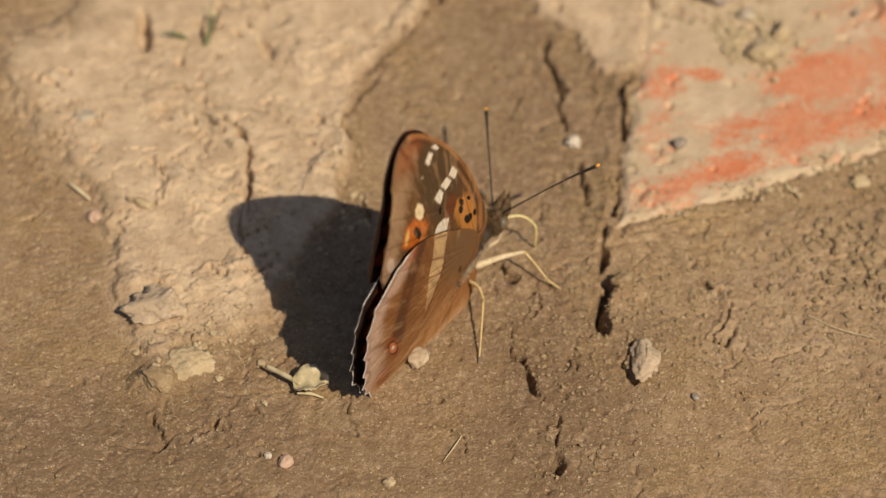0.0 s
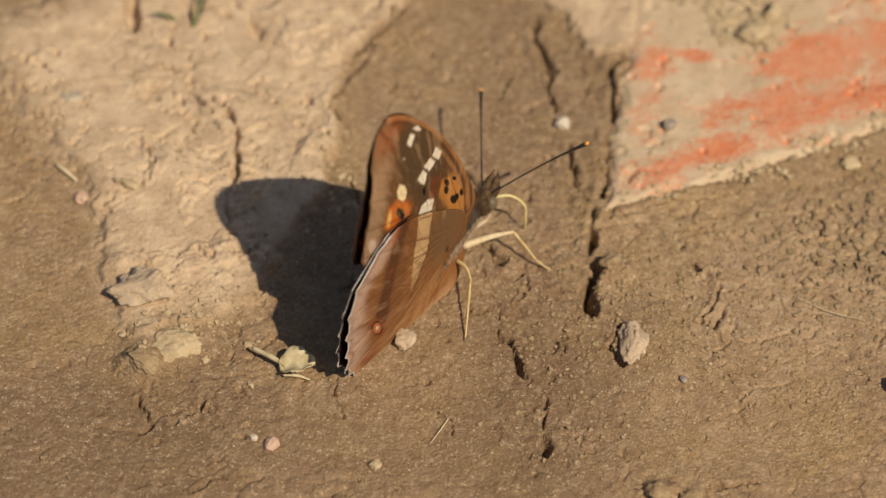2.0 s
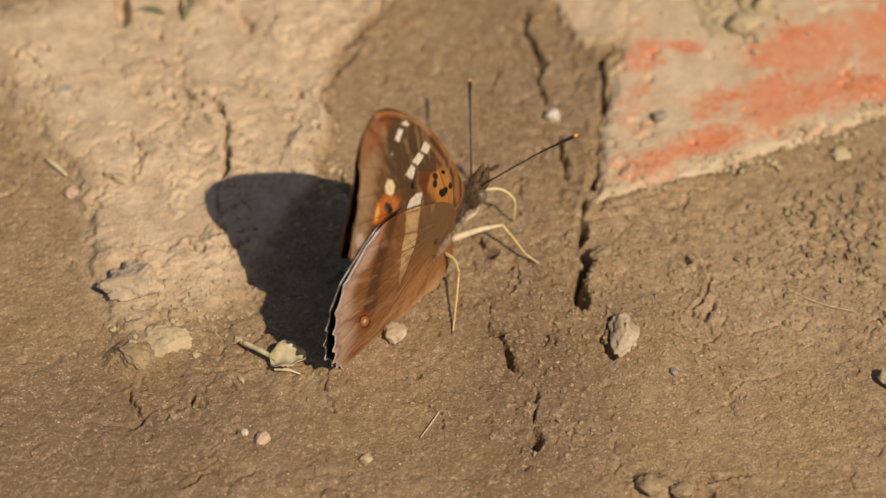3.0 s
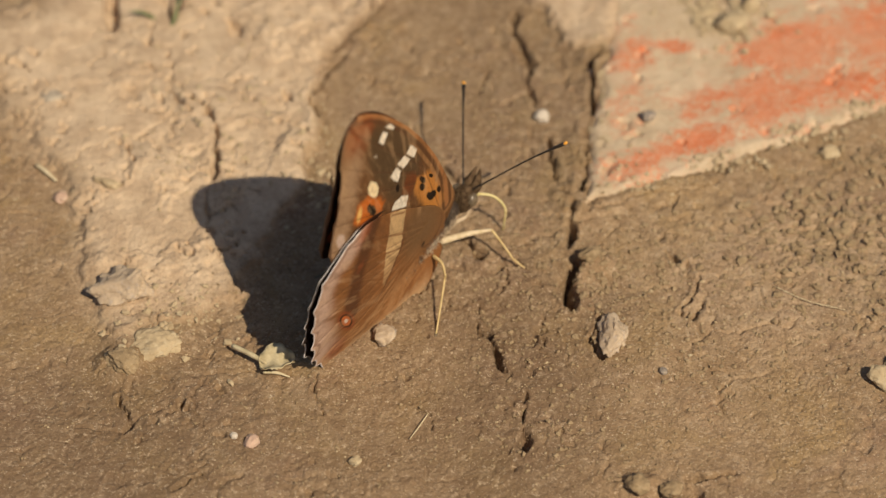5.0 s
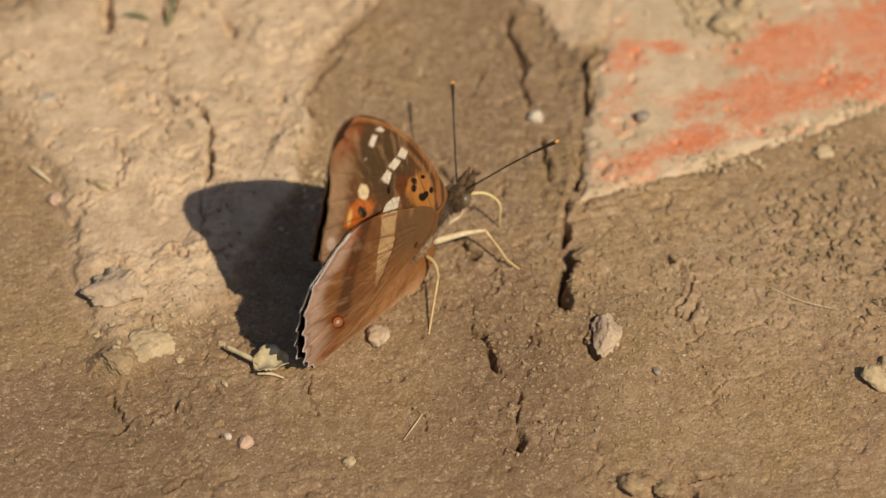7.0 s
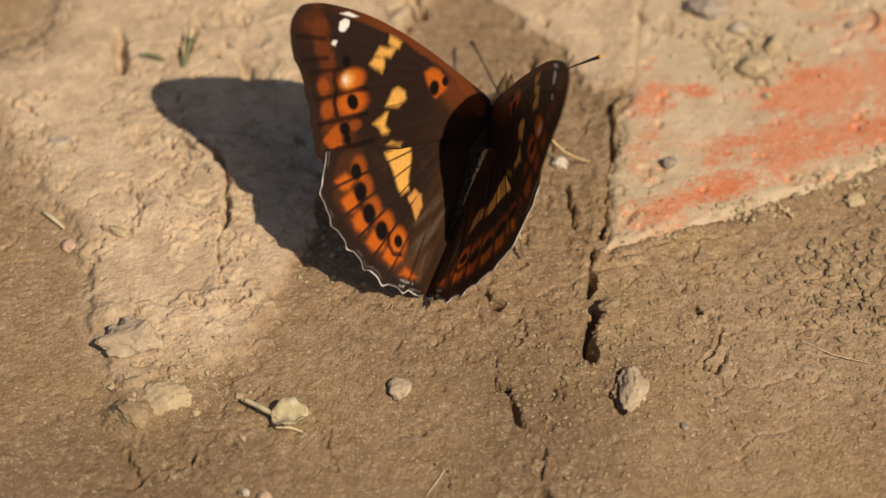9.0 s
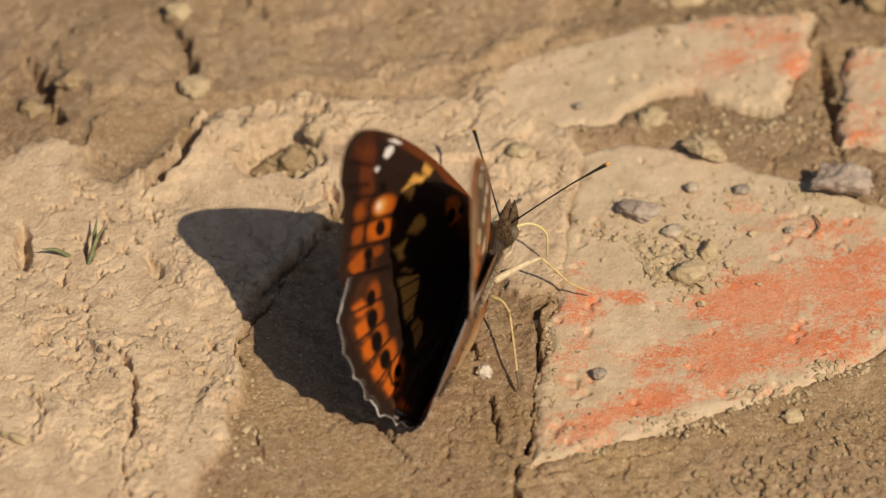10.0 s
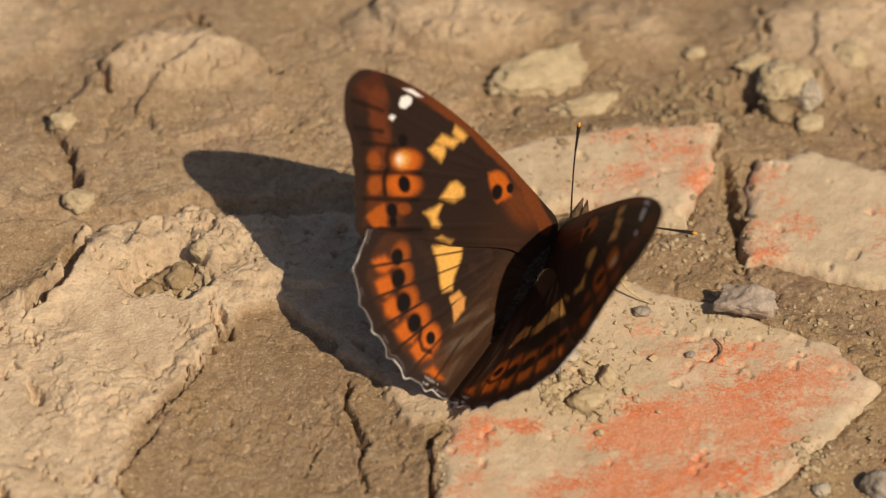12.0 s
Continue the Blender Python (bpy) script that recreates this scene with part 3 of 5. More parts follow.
def make_brick(label, poly, top, seed, reds, tilt=(0.0, 0.0), fine=0.22):
    px, py = [p[0] for p in poly], [p[1] for p in poly]
    xs, ys = np.arange(min(px) - 2, max(px) + 2, fine), np.arange(min(py) - 2, max(py) + 2, fine)
    X, Y = np.meshgrid(xs, ys)
    x, y = X.ravel(), Y.ravel()
    z, d = brick_top(x, y, poly, top, seed, tilt)
    faces = grid_faces(len(ys), len(xs))
    faces = faces[(d[faces] > -1.1).all(1)]
    used = np.unique(faces)
    back = np.zeros(len(x), int)
    back[used] = np.arange(len(used))
    x, y, z, faces = x[used], y[used], z[used], back[faces]
    n = len(x)
    # the buried underside closes the body
    co = np.concatenate([np.stack([x, y, z], 1), np.stack([x, y, np.full(n, -24.0)], 1)])
    pairs = {}
    for f in faces:
        for a, b in zip(f, np.roll(f, -1)):
            pairs[(int(a), int(b))] = pairs.get((int(a), int(b)), 0) + 1
    rim = np.array([(a, a + n, b + n, b) for a, b in pairs if (b, a) not in pairs])
    me = fast_mesh("brick", co * MM, np.concatenate([faces, faces[:, ::-1] + n, rim]), BRICK)
    red = np.zeros(n)
    for cx, cy, rx, ry, tn, k in reds:
        red = np.maximum(red, k * blob(x, y, cx, cy, rx, ry, tn, 0.75))
    streak = fbm(x * 0.55 + y * 0.25, y * 1.3 - x * 0.5, 2.4, 4, seed + 40, 0.6)
    mud = 1.02 - 0.98 * red + 0.46 * streak + 0.18 * fbm(x, y, 9, 3, seed + 50)
    set_values(me, "mud", np.concatenate([np.clip(mud, 0, 1), np.ones(n)]))
    return tagged(new("brick", me), label, "brick", "bricks sunk in the mud")


REDS_A = [(28, -0.5, 5, 3, 20, 0.8), (27, 8, 3, 6, 0, 0.62), (28, 19, 2.6, 5, 0, 0.62), (34, 20.5, 3, 1.5, 0, 0.75), (35, 3.5, 7, 3, 22, 0.9), (38, 10, 6, 4, 10, 0.7), (45, 10, 8, 5, 25, 0.85),
          (50, 21, 8, 5, 12, 1.25), (59, 22, 9, 5, 15, 1.0), (66, 28, 8, 5, 20, 0.9), (54, 14, 10, 5, 28, 0.8), (58, 33, 9, 3, 5, 0.5), (48, 37, 3, 2.4, 0, 0.45), (42, 39, 2, 2, 0, 0.4)]
REDS_B = [(53, 67, 5, 4.5, 10, 0.62), (46, 62, 6, 3, 20, 0.62), (56, 62, 2.5, 3, 0, 0.7), (48, 69, 8, 2.5, 5, 0.5)]
REDS_C = [(63.5, 52, 3, 5, 0, 0.75), (68, 54.5, 3, 2.5, 0, 0.7), (65, 62, 4, 5, 0, 0.5), (84, 54, 8, 6, 0, 0.5)]
make_brick("orange-red brick caked with pale dried mud, sunk in soil", BRICK_A, 1.25, 200, REDS_A, (0.004, 0.0))
make_brick("faded red brick under mud, half buried behind", BRICK_B, 1.7, 300, REDS_B, (0.045, 0.012))
make_brick("broken pinkish brick end with a rough muddy face", BRICK_C, 1.9, 400, REDS_C)


def surface(x, y):
    """The height of ground or brick at a place, in mm."""
    x, y = np.array([float(x)]), np.array([float(y)])
    z = ground_height(x, y)
    for poly, top, seed, tilt in ((BRICK_A, 1.25, 200, (0.004, 0.0)), (BRICK_B, 1.7, 300, (0.045, 0.012)), (BRICK_C, 1.9, 400, (0.0, 0.0))):
        b, d = brick_top(x, y, poly, top, seed, tilt)
        if d[0] > -1.0:
            z = np.maximum(z, b)
    return float(z[0])


# ---- stones ----
def make_stone(name, label, category, x, y, sx, sy, sz, turn, material, seed, angular=0.0, sink=0.35, group=""):
    """A stone of half widths sx, sy, sz; angular ones have flat broken faces."""
    bm = bmesh.new()
    bmesh.ops.create_icosphere(bm, subdivisions=5 if max(sx, sy) > 2.5 else 4, radius=1.0)
    rng = random.Random(seed)
    cuts = [(Vector((rng.gauss(0, 1), rng.gauss(0, 1), rng.gauss(0, 1))).normalized(), rng.uniform(0.45, 0.8)) for _ in range(11)]
    off = Vector((seed * 1.7, seed * 0.9, seed * 2.3))
    for v in bm.verts:
        p = v.co.copy()
        if angular >= 0.9:
            p = p.lerp(p / max(abs(p.x), abs(p.y), abs(p.z)), 0.6)
        if angular:
            for n, d in cuts:
                over = p.dot(n) - d
                if over > 0:
                    p -= n * over * angular
        k = 1 + 0.24 * noise.noise(p * 1.4 + off) + 0.17 * noise.noise(p * 3.1 + off) + 0.10 * noise.noise(p * 7 + off) + 0.06 * noise.noise(p * 14 + off) + 0.03 * noise.noise(p * 26 + off)
        v.co = Vector((p.x * sx, p.y * sy, p.z * sz)) * k * MM
    me = bpy.data.meshes.new(name)
    bm.to_mesh(me)
    bm.free()
    me.materials.append(material)
    me.polygons.foreach_set("use_smooth", [True] * len(me.polygons))
    ob = tagged(new(name, me), label, category, group)
    ob.matrix_world = pose(x * MM, y * MM, (surface(x, y) + sz * (1 - 2 * sink)) * MM, rng.uniform(-8, 8), rng.uniform(-8, 8), turn)
    return ob


STONES = [
    ("pebble", "small round white pebble on brown soil", "pebble", 16.2, 8.2, 1.0, 0.9, 0.8, 0, WHITE_STONE, 0.0, 0.2),
    ("stone", "rough pale stone standing out of brown soil", "stone", 23.9, -29.8, 1.9, 4.0, 1.8, 8, BLOCK_STONE, 0.8, 0.38),
    ("pebble", "pale cream pebble lying on brown soil", "pebble", -3.2, -29.0, 2.0, 1.6, 1.2, 20, BLOCK_STONE, 0.6, 0.3),
    ("stone", "angular grey-veined stone bedded in pale mud", "stone", -34.8, -22.4, 4.4, 3.8, 2.3, 10, BLOCK_STONE, 0.9, 0.34),
    ("clod", "low rounded clod of pale mud", "clod", -31.2, -30.5, 4.4, 3.0, 1.5, 15, CLAY_LUMP, 0.5, 0.64),
    ("clod", "small crumbling grey-brown clod of mud", "clod", -34.6, -33.6, 2.2, 2.6, 1.2, 20, BROWN_LUMP, 0.7, 0.52),
    ("pebble", "small pink pebble on brown soil", "pebble", -18.8, -46.0, 1.2, 1.0, 0.7, 30, PINK_STONE, 0.5, 0.3),
    ("pebble", "tiny cream pebble beside a pink one", "pebble", -20.9, -45.2, 0.5, 0.5, 0.4, 0, WHITE_STONE, 0.3, 0.3),
    ("pebble", "small tan pebble on smooth soil", "pebble", -6.6, -49.0, 0.9, 0.8, 0.6, 0, CLAY_LUMP, 0.5, 0.3),
    ("stone", "tan stone with a deep shadow at its side", "stone", 56.0, -36.4, 2.1, 1.6, 1.4, -40, CLAY_LUMP, 0.7, 0.2),
    ("clod", "small tan clod behind a stone", "clod", 57.8, -33.6, 1.4, 1.2, 0.9, 0, CLAY_LUMP, 0.5, 0.3),
    ("pebble", "tiny dark pebble on smooth soil", "pebble", 30.1, -35.0, 0.55, 0.5, 0.45, 0, DARK_STONE, 0.3, 0.2),
    ("stone", "bluish grey stone flush in pale mud", "stone", -46.2, 11.3, 2.2, 1.5, 0.7, -10, GREY_STONE, 0.6, 0.5),
    ("stone", "thin dark-edged flake of stone on pale mud", "stone", -38.0, -4.6, 1.9, 0.8, 0.7, -15, CLAY_LUMP, 0.7, 0.2),
    ("pebble", "small pink pebble at the edge of pale mud", "pebble", -43.8, -5.8, 1.0, 0.9, 0.6, 0, PINK_STONE, 0.4, 0.3),
    ("pebble", "round dark grey pebble resting on the brick", "pebble", 29.6, 7.3, 0.85, 0.8, 0.75, 0, DARK_STONE, 0.2, 0.1),
    ("pebble", "smooth grey pebble on the muddy brick", "pebble", 35.4, 34.6, 2.7, 1.7, 1.5, -10, PURPLE_STONE, 0.5, 0.2),
    ("pebble", "speckled tan pebble on the muddy brick's border", "pebble", 44.2, 45.4, 2.9, 1.7, 2.0, -25, CLAY_LUMP, 0.8, 0.2),
    ("stone", "blocky purple-grey stone on the brick's border", "stone", 60.3, 39.8, 3.7, 2.5, 3.0, -5, PURPLE_STONE, 0.9, 0.15),
    ("pebble", "small grey pebble on pale mud", "pebble", 48.2, 39.2, 1.0, 0.85, 0.8, 0, DARK_STONE, 0.4, 0.2),
    ("pebble", "small rounded grey pebble on pale mud", "pebble", 42.1, 39.1, 1.1, 0.8, 0.8, 10, GREY_STONE, 0.4, 0.2),
    ("clod", "pale rounded clod beside darker soil", "clod", 37.6, 51.3, 2.3, 1.7, 1.3, 0, CLAY_LUMP, 0.4, 0.3),
    ("pebble", "tiny dark pebble on pale mud", "pebble", 28.4, 53.8, 0.7, 0.55, 0.6, 0, DARK_STONE, 0.4, 0.15),
    ("clod", "crumbled clod of grey mud on the brick", "clod", 41.0, 23.8, 2.3, 1.9, 1.9, 0, CLAY_LUMP, 0.6, 0.25),
    ("pebble", "pale angular chip of stone on the brick", "pebble", 43.6, 28.0, 1.4, 1.2, 1.4, 40, CLAY_LUMP, 0.9, 0.2),
    ("clod", "small grey clod on the muddy brick", "clod", 39.3, 31.8, 1.4, 1.1, 0.9, 0, GREY_STONE, 0.5, 0.25),
    ("pebble", "tiny dark pebble on the muddy brick", "pebble", 53.6, 32.2, 0.6, 0.5, 0.5, 0, DARK_STONE, 0.4, 0.2),
    ("pebble", "small cream pebble at the brick's cracked edge", "pebble", 22.6, 18.0, 0.8, 0.8, 0.7, 0, WHITE_STONE, 0.3, 0.2),
    ("clod", "pale clod on dried mud", "clod", 20.8, 44.2, 1.6, 1.3, 1.0, 0, CLAY_LUMP, 0.3, 0.3),
    ("stone", "large flat pale stone bedded in soil", "stone", 37.2, 82.6, 10.5, 4.0, 1.8, 28, CLAY_LUMP, 0.7, 0.4),
    ("stone", "flat tan stone beside a larger pale one", "stone", 43.5, 76.4, 5.2, 2.2, 1.2, 15, CLAY_LUMP, 0.7, 0.4),
    ("clod", "large knobbly grey clod with a dark hollow", "clod", 67.5, 79.5, 4.2, 3.8, 2.4, 30, CLAY_LUMP, 0.7, 0.3),
    ("clod", "knobbly tan clod in front of a larger one", "clod", 67.0, 75.0, 2.4, 2.0, 1.5, 0, BROWN_LUMP, 0.6, 0.25),
    ("clod", "grey clod leaning on a larger one", "clod", 70.8, 78.4, 2.2, 2.6, 1.8, 50, GREY_STONE, 0.6, 0.3),
    ("clod", "flat tan lump in loose soil", "clod", 64.8, 83.5, 2.8, 1.8, 1.2, 30, CLAY_LUMP, 0.5, 0.4),
    ("clod", "pale lump of mud beyond the bricks", "clod", 77.0, 84.0, 2.6, 2.2, 1.6, 0, CLAY_LUMP, 0.5, 0.4),
    ("clod", "small pale lump of mud on loose soil", "clod", 57.5, 86.5, 1.6, 1.3, 1.0, 0, CLAY_LUMP, 0.5, 0.35),
    ("clod", "tan clod lying among loose soil", "clod", 71.0, 73.5, 2.0, 1.5, 1.2, 10, CLAY_LUMP, 0.6, 0.25),
    ("clod", "broken dark-shadowed clod of brown mud", "clod", -7.6, 44.8, 2.7, 2.1, 2.2, 30, BROWN_LUMP, 0.8, 0.3),
    ("clod", "small brown clod in a hollow of the mud", "clod", -10.8, 43.8, 1.8, 1.4, 1.5, 0, BROWN_LUMP, 0.8, 0.3),
    ("clod", "crumbling tan clod above the hollow", "clod", -4.6, 47.4, 1.8, 1.4, 1.2, 30, CLAY_LUMP, 0.7, 0.3),
    ("clod", "rounded tan clod at a crack in the mud", "clod", -19.8, 56.5, 2.2, 1.8, 1.5, 0, CLAY_LUMP, 0.4, 0.35),
    ("clod", "broken brown clod beside a wide crack", "clod", -35.5, 57.5, 2.4, 2.0, 1.6, 40, BROWN_LUMP, 0.7, 0.35),
    ("clod", "small brown clod at the crack's end", "clod", -39.8, 52.5, 1.8, 1.5, 1.3, 10, BROWN_LUMP, 0.7, 0.3),
    ("clod", "tan clod leaning over a crack", "clod", -22.5, 70.0, 1.9, 1.6, 1.4, 0, CLAY_LUMP, 0.5, 0.35),
    ("clod", "brown crumb of mud beside the crack", "clod", 21.8, -16.8, 1.7, 1.2, 1.2, 20, BROWN_LUMP, 0.6, 0.3),
    ("clod", "rounded brown clod at the path's low end", "clod", 26.4, -53.0, 1.6, 1.4, 1.2, 0, BROWN_LUMP, 0.4, 0.3),
    ("clod", "lumpy brown clod near the soil's low end", "clod", 30.3, -53.2, 1.5, 1.2, 1.0, 0, BROWN_LUMP, 0.6, 0.3),
    ("pebble", "grey pebble among crumbs below the brick", "pebble", 68.0, 12.0, 1.3, 1.1, 0.9, 0, GREY_STONE, 0.5, 0.25),
    ("stone", "dark round stone beside the brick's corner", "stone", 74.5, 12.5, 2.2, 1.8, 1.8, 0, DARK_STONE, 0.4, 0.2),
    ("clod", "tan clod on loose soil below the brick", "clod", 52.5, 2.0, 1.4, 1.1, 0.9, 0, CLAY_LUMP, 0.6, 0.3),
]
for i, (nm, label, cat, x, y, sx, sy, sz, turn, m, ang, sink) in enumerate(STONES):
    make_stone(nm, label, cat, x, y, sx, sy, sz, turn, m, i + 3, ang, sink)

# ---- loose crumbs too many to count ----
def make_crumbs(name, label, spots, material, seed):
    """Many small angular crumbs in one mesh: spots are (x, y, rx, ry, how many, least and greatest size)."""
    rng = np.random.default_rng(seed)
    base = [(1, 0, 0), (-1, 0, 0), (0, 1, 0), (0, -1, 0), (0, 0, 1), (0, 0, -1), (.62, .62, .5), (-.62, .6, .45), (.6, -.62, .5), (-.6, -.6, .5)]
    bm0 = bmesh.new()
    for p in base:
        bm0.verts.new(p)
    bmesh.ops.convex_hull(bm0, input=bm0.verts[:])
    bm0.verts.index_update()
    shape = np.array([v.co[:] for v in bm0.verts])
    tris = np.array([[v.index for v in f.verts] for f in bm0.faces])
    bm0.free()
    xs, ys, ss = [], [], []
    for cx, cy, rx, ry, n, lo, hi in spots:
        xs.append(cx + rx * rng.normal(0, 0.5, n))
        ys.append(cy + ry * rng.normal(0, 0.5, n))
        ss.append(lo + (hi - lo) * rng.random(n) ** 3)
    x, y, s = np.concatenate(xs), np.concatenate(ys), np.concatenate(ss)
    z = ground_height(x, y)
    for poly, top, sd, tilt in ((BRICK_A, 1.25, 200, (0.004, 0.0)), (BRICK_B, 1.7, 300, (0.045, 0.012)), (BRICK_C, 1.9, 400, (0.0, 0.0))):
        b, d = brick_top(x, y, poly, top, sd, tilt)
        z = np.where(d > -1.0, np.maximum(z, b), z)
    co, faces = [], []
    for i in range(len(x)):
        a = rng.random() * 6.283
        c, sn = math.cos(a), math.sin(a)
        p = shape * (1 + 0.35 * rng.normal(0, 1, shape.shape)) * s[i] * np.array([1, 0.8, 0.65])
        co.append(np.stack([p[:, 0] * c - p[:, 1] * sn + x[i], p[:, 0] * sn + p[:, 1] * c + y[i], p[:, 2] + z[i] + 0.25 * s[i]], 1))
        faces.append(tris + i * len(shape))
    me = fast_mesh(name, np.concatenate(co) * MM, np.concatenate(faces), material)
    me.polygons.foreach_set("use_smooth", np.zeros(len(me.polygons), bool))
    return tagged(new(name, me), label, "soil crumbs", kind="stuff")


make_crumbs("soil_crumbs", "loose brown crumbs of dry soil", [(51, -13, 12, 10, 700, 0.10, 0.75), (64, -20, 9, 22, 600, 0.1, 0.7), (78, 14, 5, 10, 300, 0.12, 0.8), (78, 40, 10, 6, 160, 0.12, 0.7), (60, 56, 3, 12, 200, 0.12, 0.6),
            (58, 77, 22, 7, 520, 0.12, 0.9), (14, -14, 16, 18, 900, 0.07, 0.30), (10, -40, 70, 24, 2600, 0.06, 0.26), (-8, -20, 14, 10, 500, 0.07, 0.3), (13, 15, 12, 20, 700, 0.07, 0.28), (60, 1, 12, 3, 220, 0.12, 0.6),
            (40, -26, 26, 18, 1100, 0.06, 0.34), (24, -20, 8, 10, 260, 0.12, 0.55), (12, -28, 8, 8, 160, 0.1, 0.42), (30, -34, 14, 10, 160, 0.1, 0.42), (18, -46, 14, 6, 160, 0.1, 0.45), (34, -16, 12, 8, 160, 0.12, 0.5), (0, 72, 60, 16, 500, 0.08, 0.4)], BROWN_LUMP, 5)
make_crumbs("mud_crumbs", "loose pale crumbs of dried mud", [(41, 27, 7, 7, 260, 0.1, 0.8), (40, 26, 5, 5, 90, 0.25, 0.8), (36, 31, 9, 4, 140, 0.1, 0.6), (55, 38, 18, 5, 200, 0.08, 0.5), (48, 15, 26, 22, 360, 0.05, 0.2), (-28, 10, 30, 36, 420, 0.06, 0.30), (45, 63, 16, 12, 260, 0.06, 0.35),
            (5, 50, 20, 8, 260, 0.08, 0.4), (10, 75, 50, 20, 420, 0.07, 0.4), (0, -40, 70, 24, 700, 0.05, 0.2), (40, -24, 26, 18, 400, 0.06, 0.25), (52, 51, 12, 3, 160, 0.1, 0.6), (64, 0, 12, 20, 160, 0.08, 0.4), (-9, 45, 5, 3, 110, 0.2, 1.0), (-28, -26, 8, 6, 170, 0.12, 0.6), (-12, 0, 5, 12, 120, 0.1, 0.5), (-26, 6, 10, 14, 140, 0.1, 0.5), (30, -4, 5, 1.6, 70, 0.1, 0.45), (40, 0, 6, 1.6, 110, 0.1, 0.5), (50, 5, 6, 1.8, 110, 0.1, 0.55), (58, 9.5, 5, 1.8, 110, 0.1, 0.6), (67, 17, 4, 3, 110, 0.1, 0.6), (24, 10, 1.4, 12, 90, 0.1, 0.45), (26, 40, 2, 6, 60, 0.1, 0.45), (60, 40, 12, 2, 120, 0.1, 0.5)], CLAY_LUMP, 6)


# ---- scraps of plants ----
def flat_scrap(name, ctrl, width, thick, curl, material):
    """A dry leaf scrap: a curled strip with a pointed end and real thickness."""
    pts = curve_through(ctrl, 8)
    n = len(pts)
    verts, faces, cols = [], [], 7
    for layer in (1, -1):
        for i, p in enumerate(pts):
            t = i / (n - 1)
            d = (pts[min(i + 1, n - 1)] - pts[max(i - 1, 0)]).normalized()
            a = d.cross(Vector((0, 0, 1))).normalized()
            w = width * (math.sin(math.pi * (0.08 + 0.88 * t)) ** 0.7) * (1 + 0.35 * noise.noise(Vector((t * 7, 3.1, 0))))
            for k in range(cols):
                s = k / (cols - 1) * 2 - 1
                verts.append((p + a * s * w + Vector((0, 0, curl * s * s + 0.5 * noise.noise(Vector((t * 4, s * 2, 1))) + layer * thick))) * MM)
    m = n * cols
    for i in range(n - 1):
        for k in range(cols - 1):
            a = i * cols + k
            faces.append((a, a + 1, a + cols + 1, a + cols))
            faces.append((m + a, m + a + cols, m + a + cols + 1, m + a + 1))
    rim = [k for k in range(cols)] + [i * cols + cols - 1 for i in range(1, n)] + [(n - 1) * cols + k for k in range(cols - 2, -1, -1)] + [i * cols for i in range(n - 2, 0, -1)]
    for a, b in zip(rim, rim[1:] + rim[:1]):
        faces.append((a, m + a, m + b, b))
    return mesh_from(name, verts, faces, material)


def make_leaf_scrap():
    z = surface(-16.8, -34.4)
    ob = new("leaf_scrap")
    ob.location = (-16.8 * MM, -34.4 * MM, z * MM)
    tagged(ob, "crumpled dry leaf scrap with a pale stalk on soil", "leaf")
    part("blade", flat_scrap("blade", [(-1.4, -0.3, 0.5), (0.5, 0.1, 1.3), (2.8, 0.2, 1.0)], 2.0, 0.07, 0.9, DRY_LEAF), ob)
    part("stalk", tube("stalk", [(-4.8, 3.0, 0.9), (-2.4, 1.3, 1.1), (-0.6, 0.1, 0.9)], [0.28, 0.35, 0.22], DRY_LEAF), ob, "pale green dry stalk")
    part("splinter", tube("splinter", [(-1.0, -0.9, 0.4), (0.6, -1.0, 0.5), (2.2, -1.5, 0.3)], [0.15, 0.22, 0.08], DRY_LEAF), ob)


make_leaf_scrap()


def make_fibre(name, label, category, ctrl, radii, material):
    x, y = ctrl[0][0], ctrl[0][1]
    z = surface(x, y)
    ob = new(name, tube(name, [(a - x, b - y, c) for a, b, c in ctrl], radii, material, 6, 6))
    ob.location = (x * MM, y * MM, z * MM)
    return tagged(ob, label, category)


make_fibre("straw", "short pale straw lying on pale mud", "straw", [(-47.3, -0.5, 0.5), (-46, -1.8, 0.6), (-44.6, -3.2, 0.4)], [0.22, 0.3, 0.15], STRAW)
make_fibre("twig", "thin curved dark rootlet on the brick", "twig", [(56.7, 34.8, 0.3), (57.4, 33.4, 0.6), (57.2, 32.2, 0.5), (56.3, 31.2, 0.2)], [0.1, 0.14, 0.08], TWIG)
make_fibre("straw", "fine pale straw on brown soil", "straw", [(2.0, -41.5, 0.3), (1.0, -43.5, 0.4), (-0.2, -45.6, 0.3)], [0.07, 0.09, 0.05], STRAW)
make_fibre("straw", "fine bleached fibre on crumbly soil", "straw", [(44.0, -21.0, 0.3), (48.0, -23.6, 0.5), (52.5, -25.0, 0.4)], [0.04, 0.06, 0.03], STRAW)
for bx, by, tx, ty, h in ((-31.5, 24.5, -29.6, 28.0, 3.2), (-33.5, 26.0, -37.0, 25.2, 1.8), (-31.0, 25.6, -30.6, 30.5, 2.4)):
    make_fibre("grass_blade", "thin green grass blade rising from pale mud", "grass", [(bx, by, -0.4), ((bx + tx) / 2, (by + ty) / 2, h * 0.7), (tx, ty, h)], [0.30, 0.26, 0.05], GRASS)


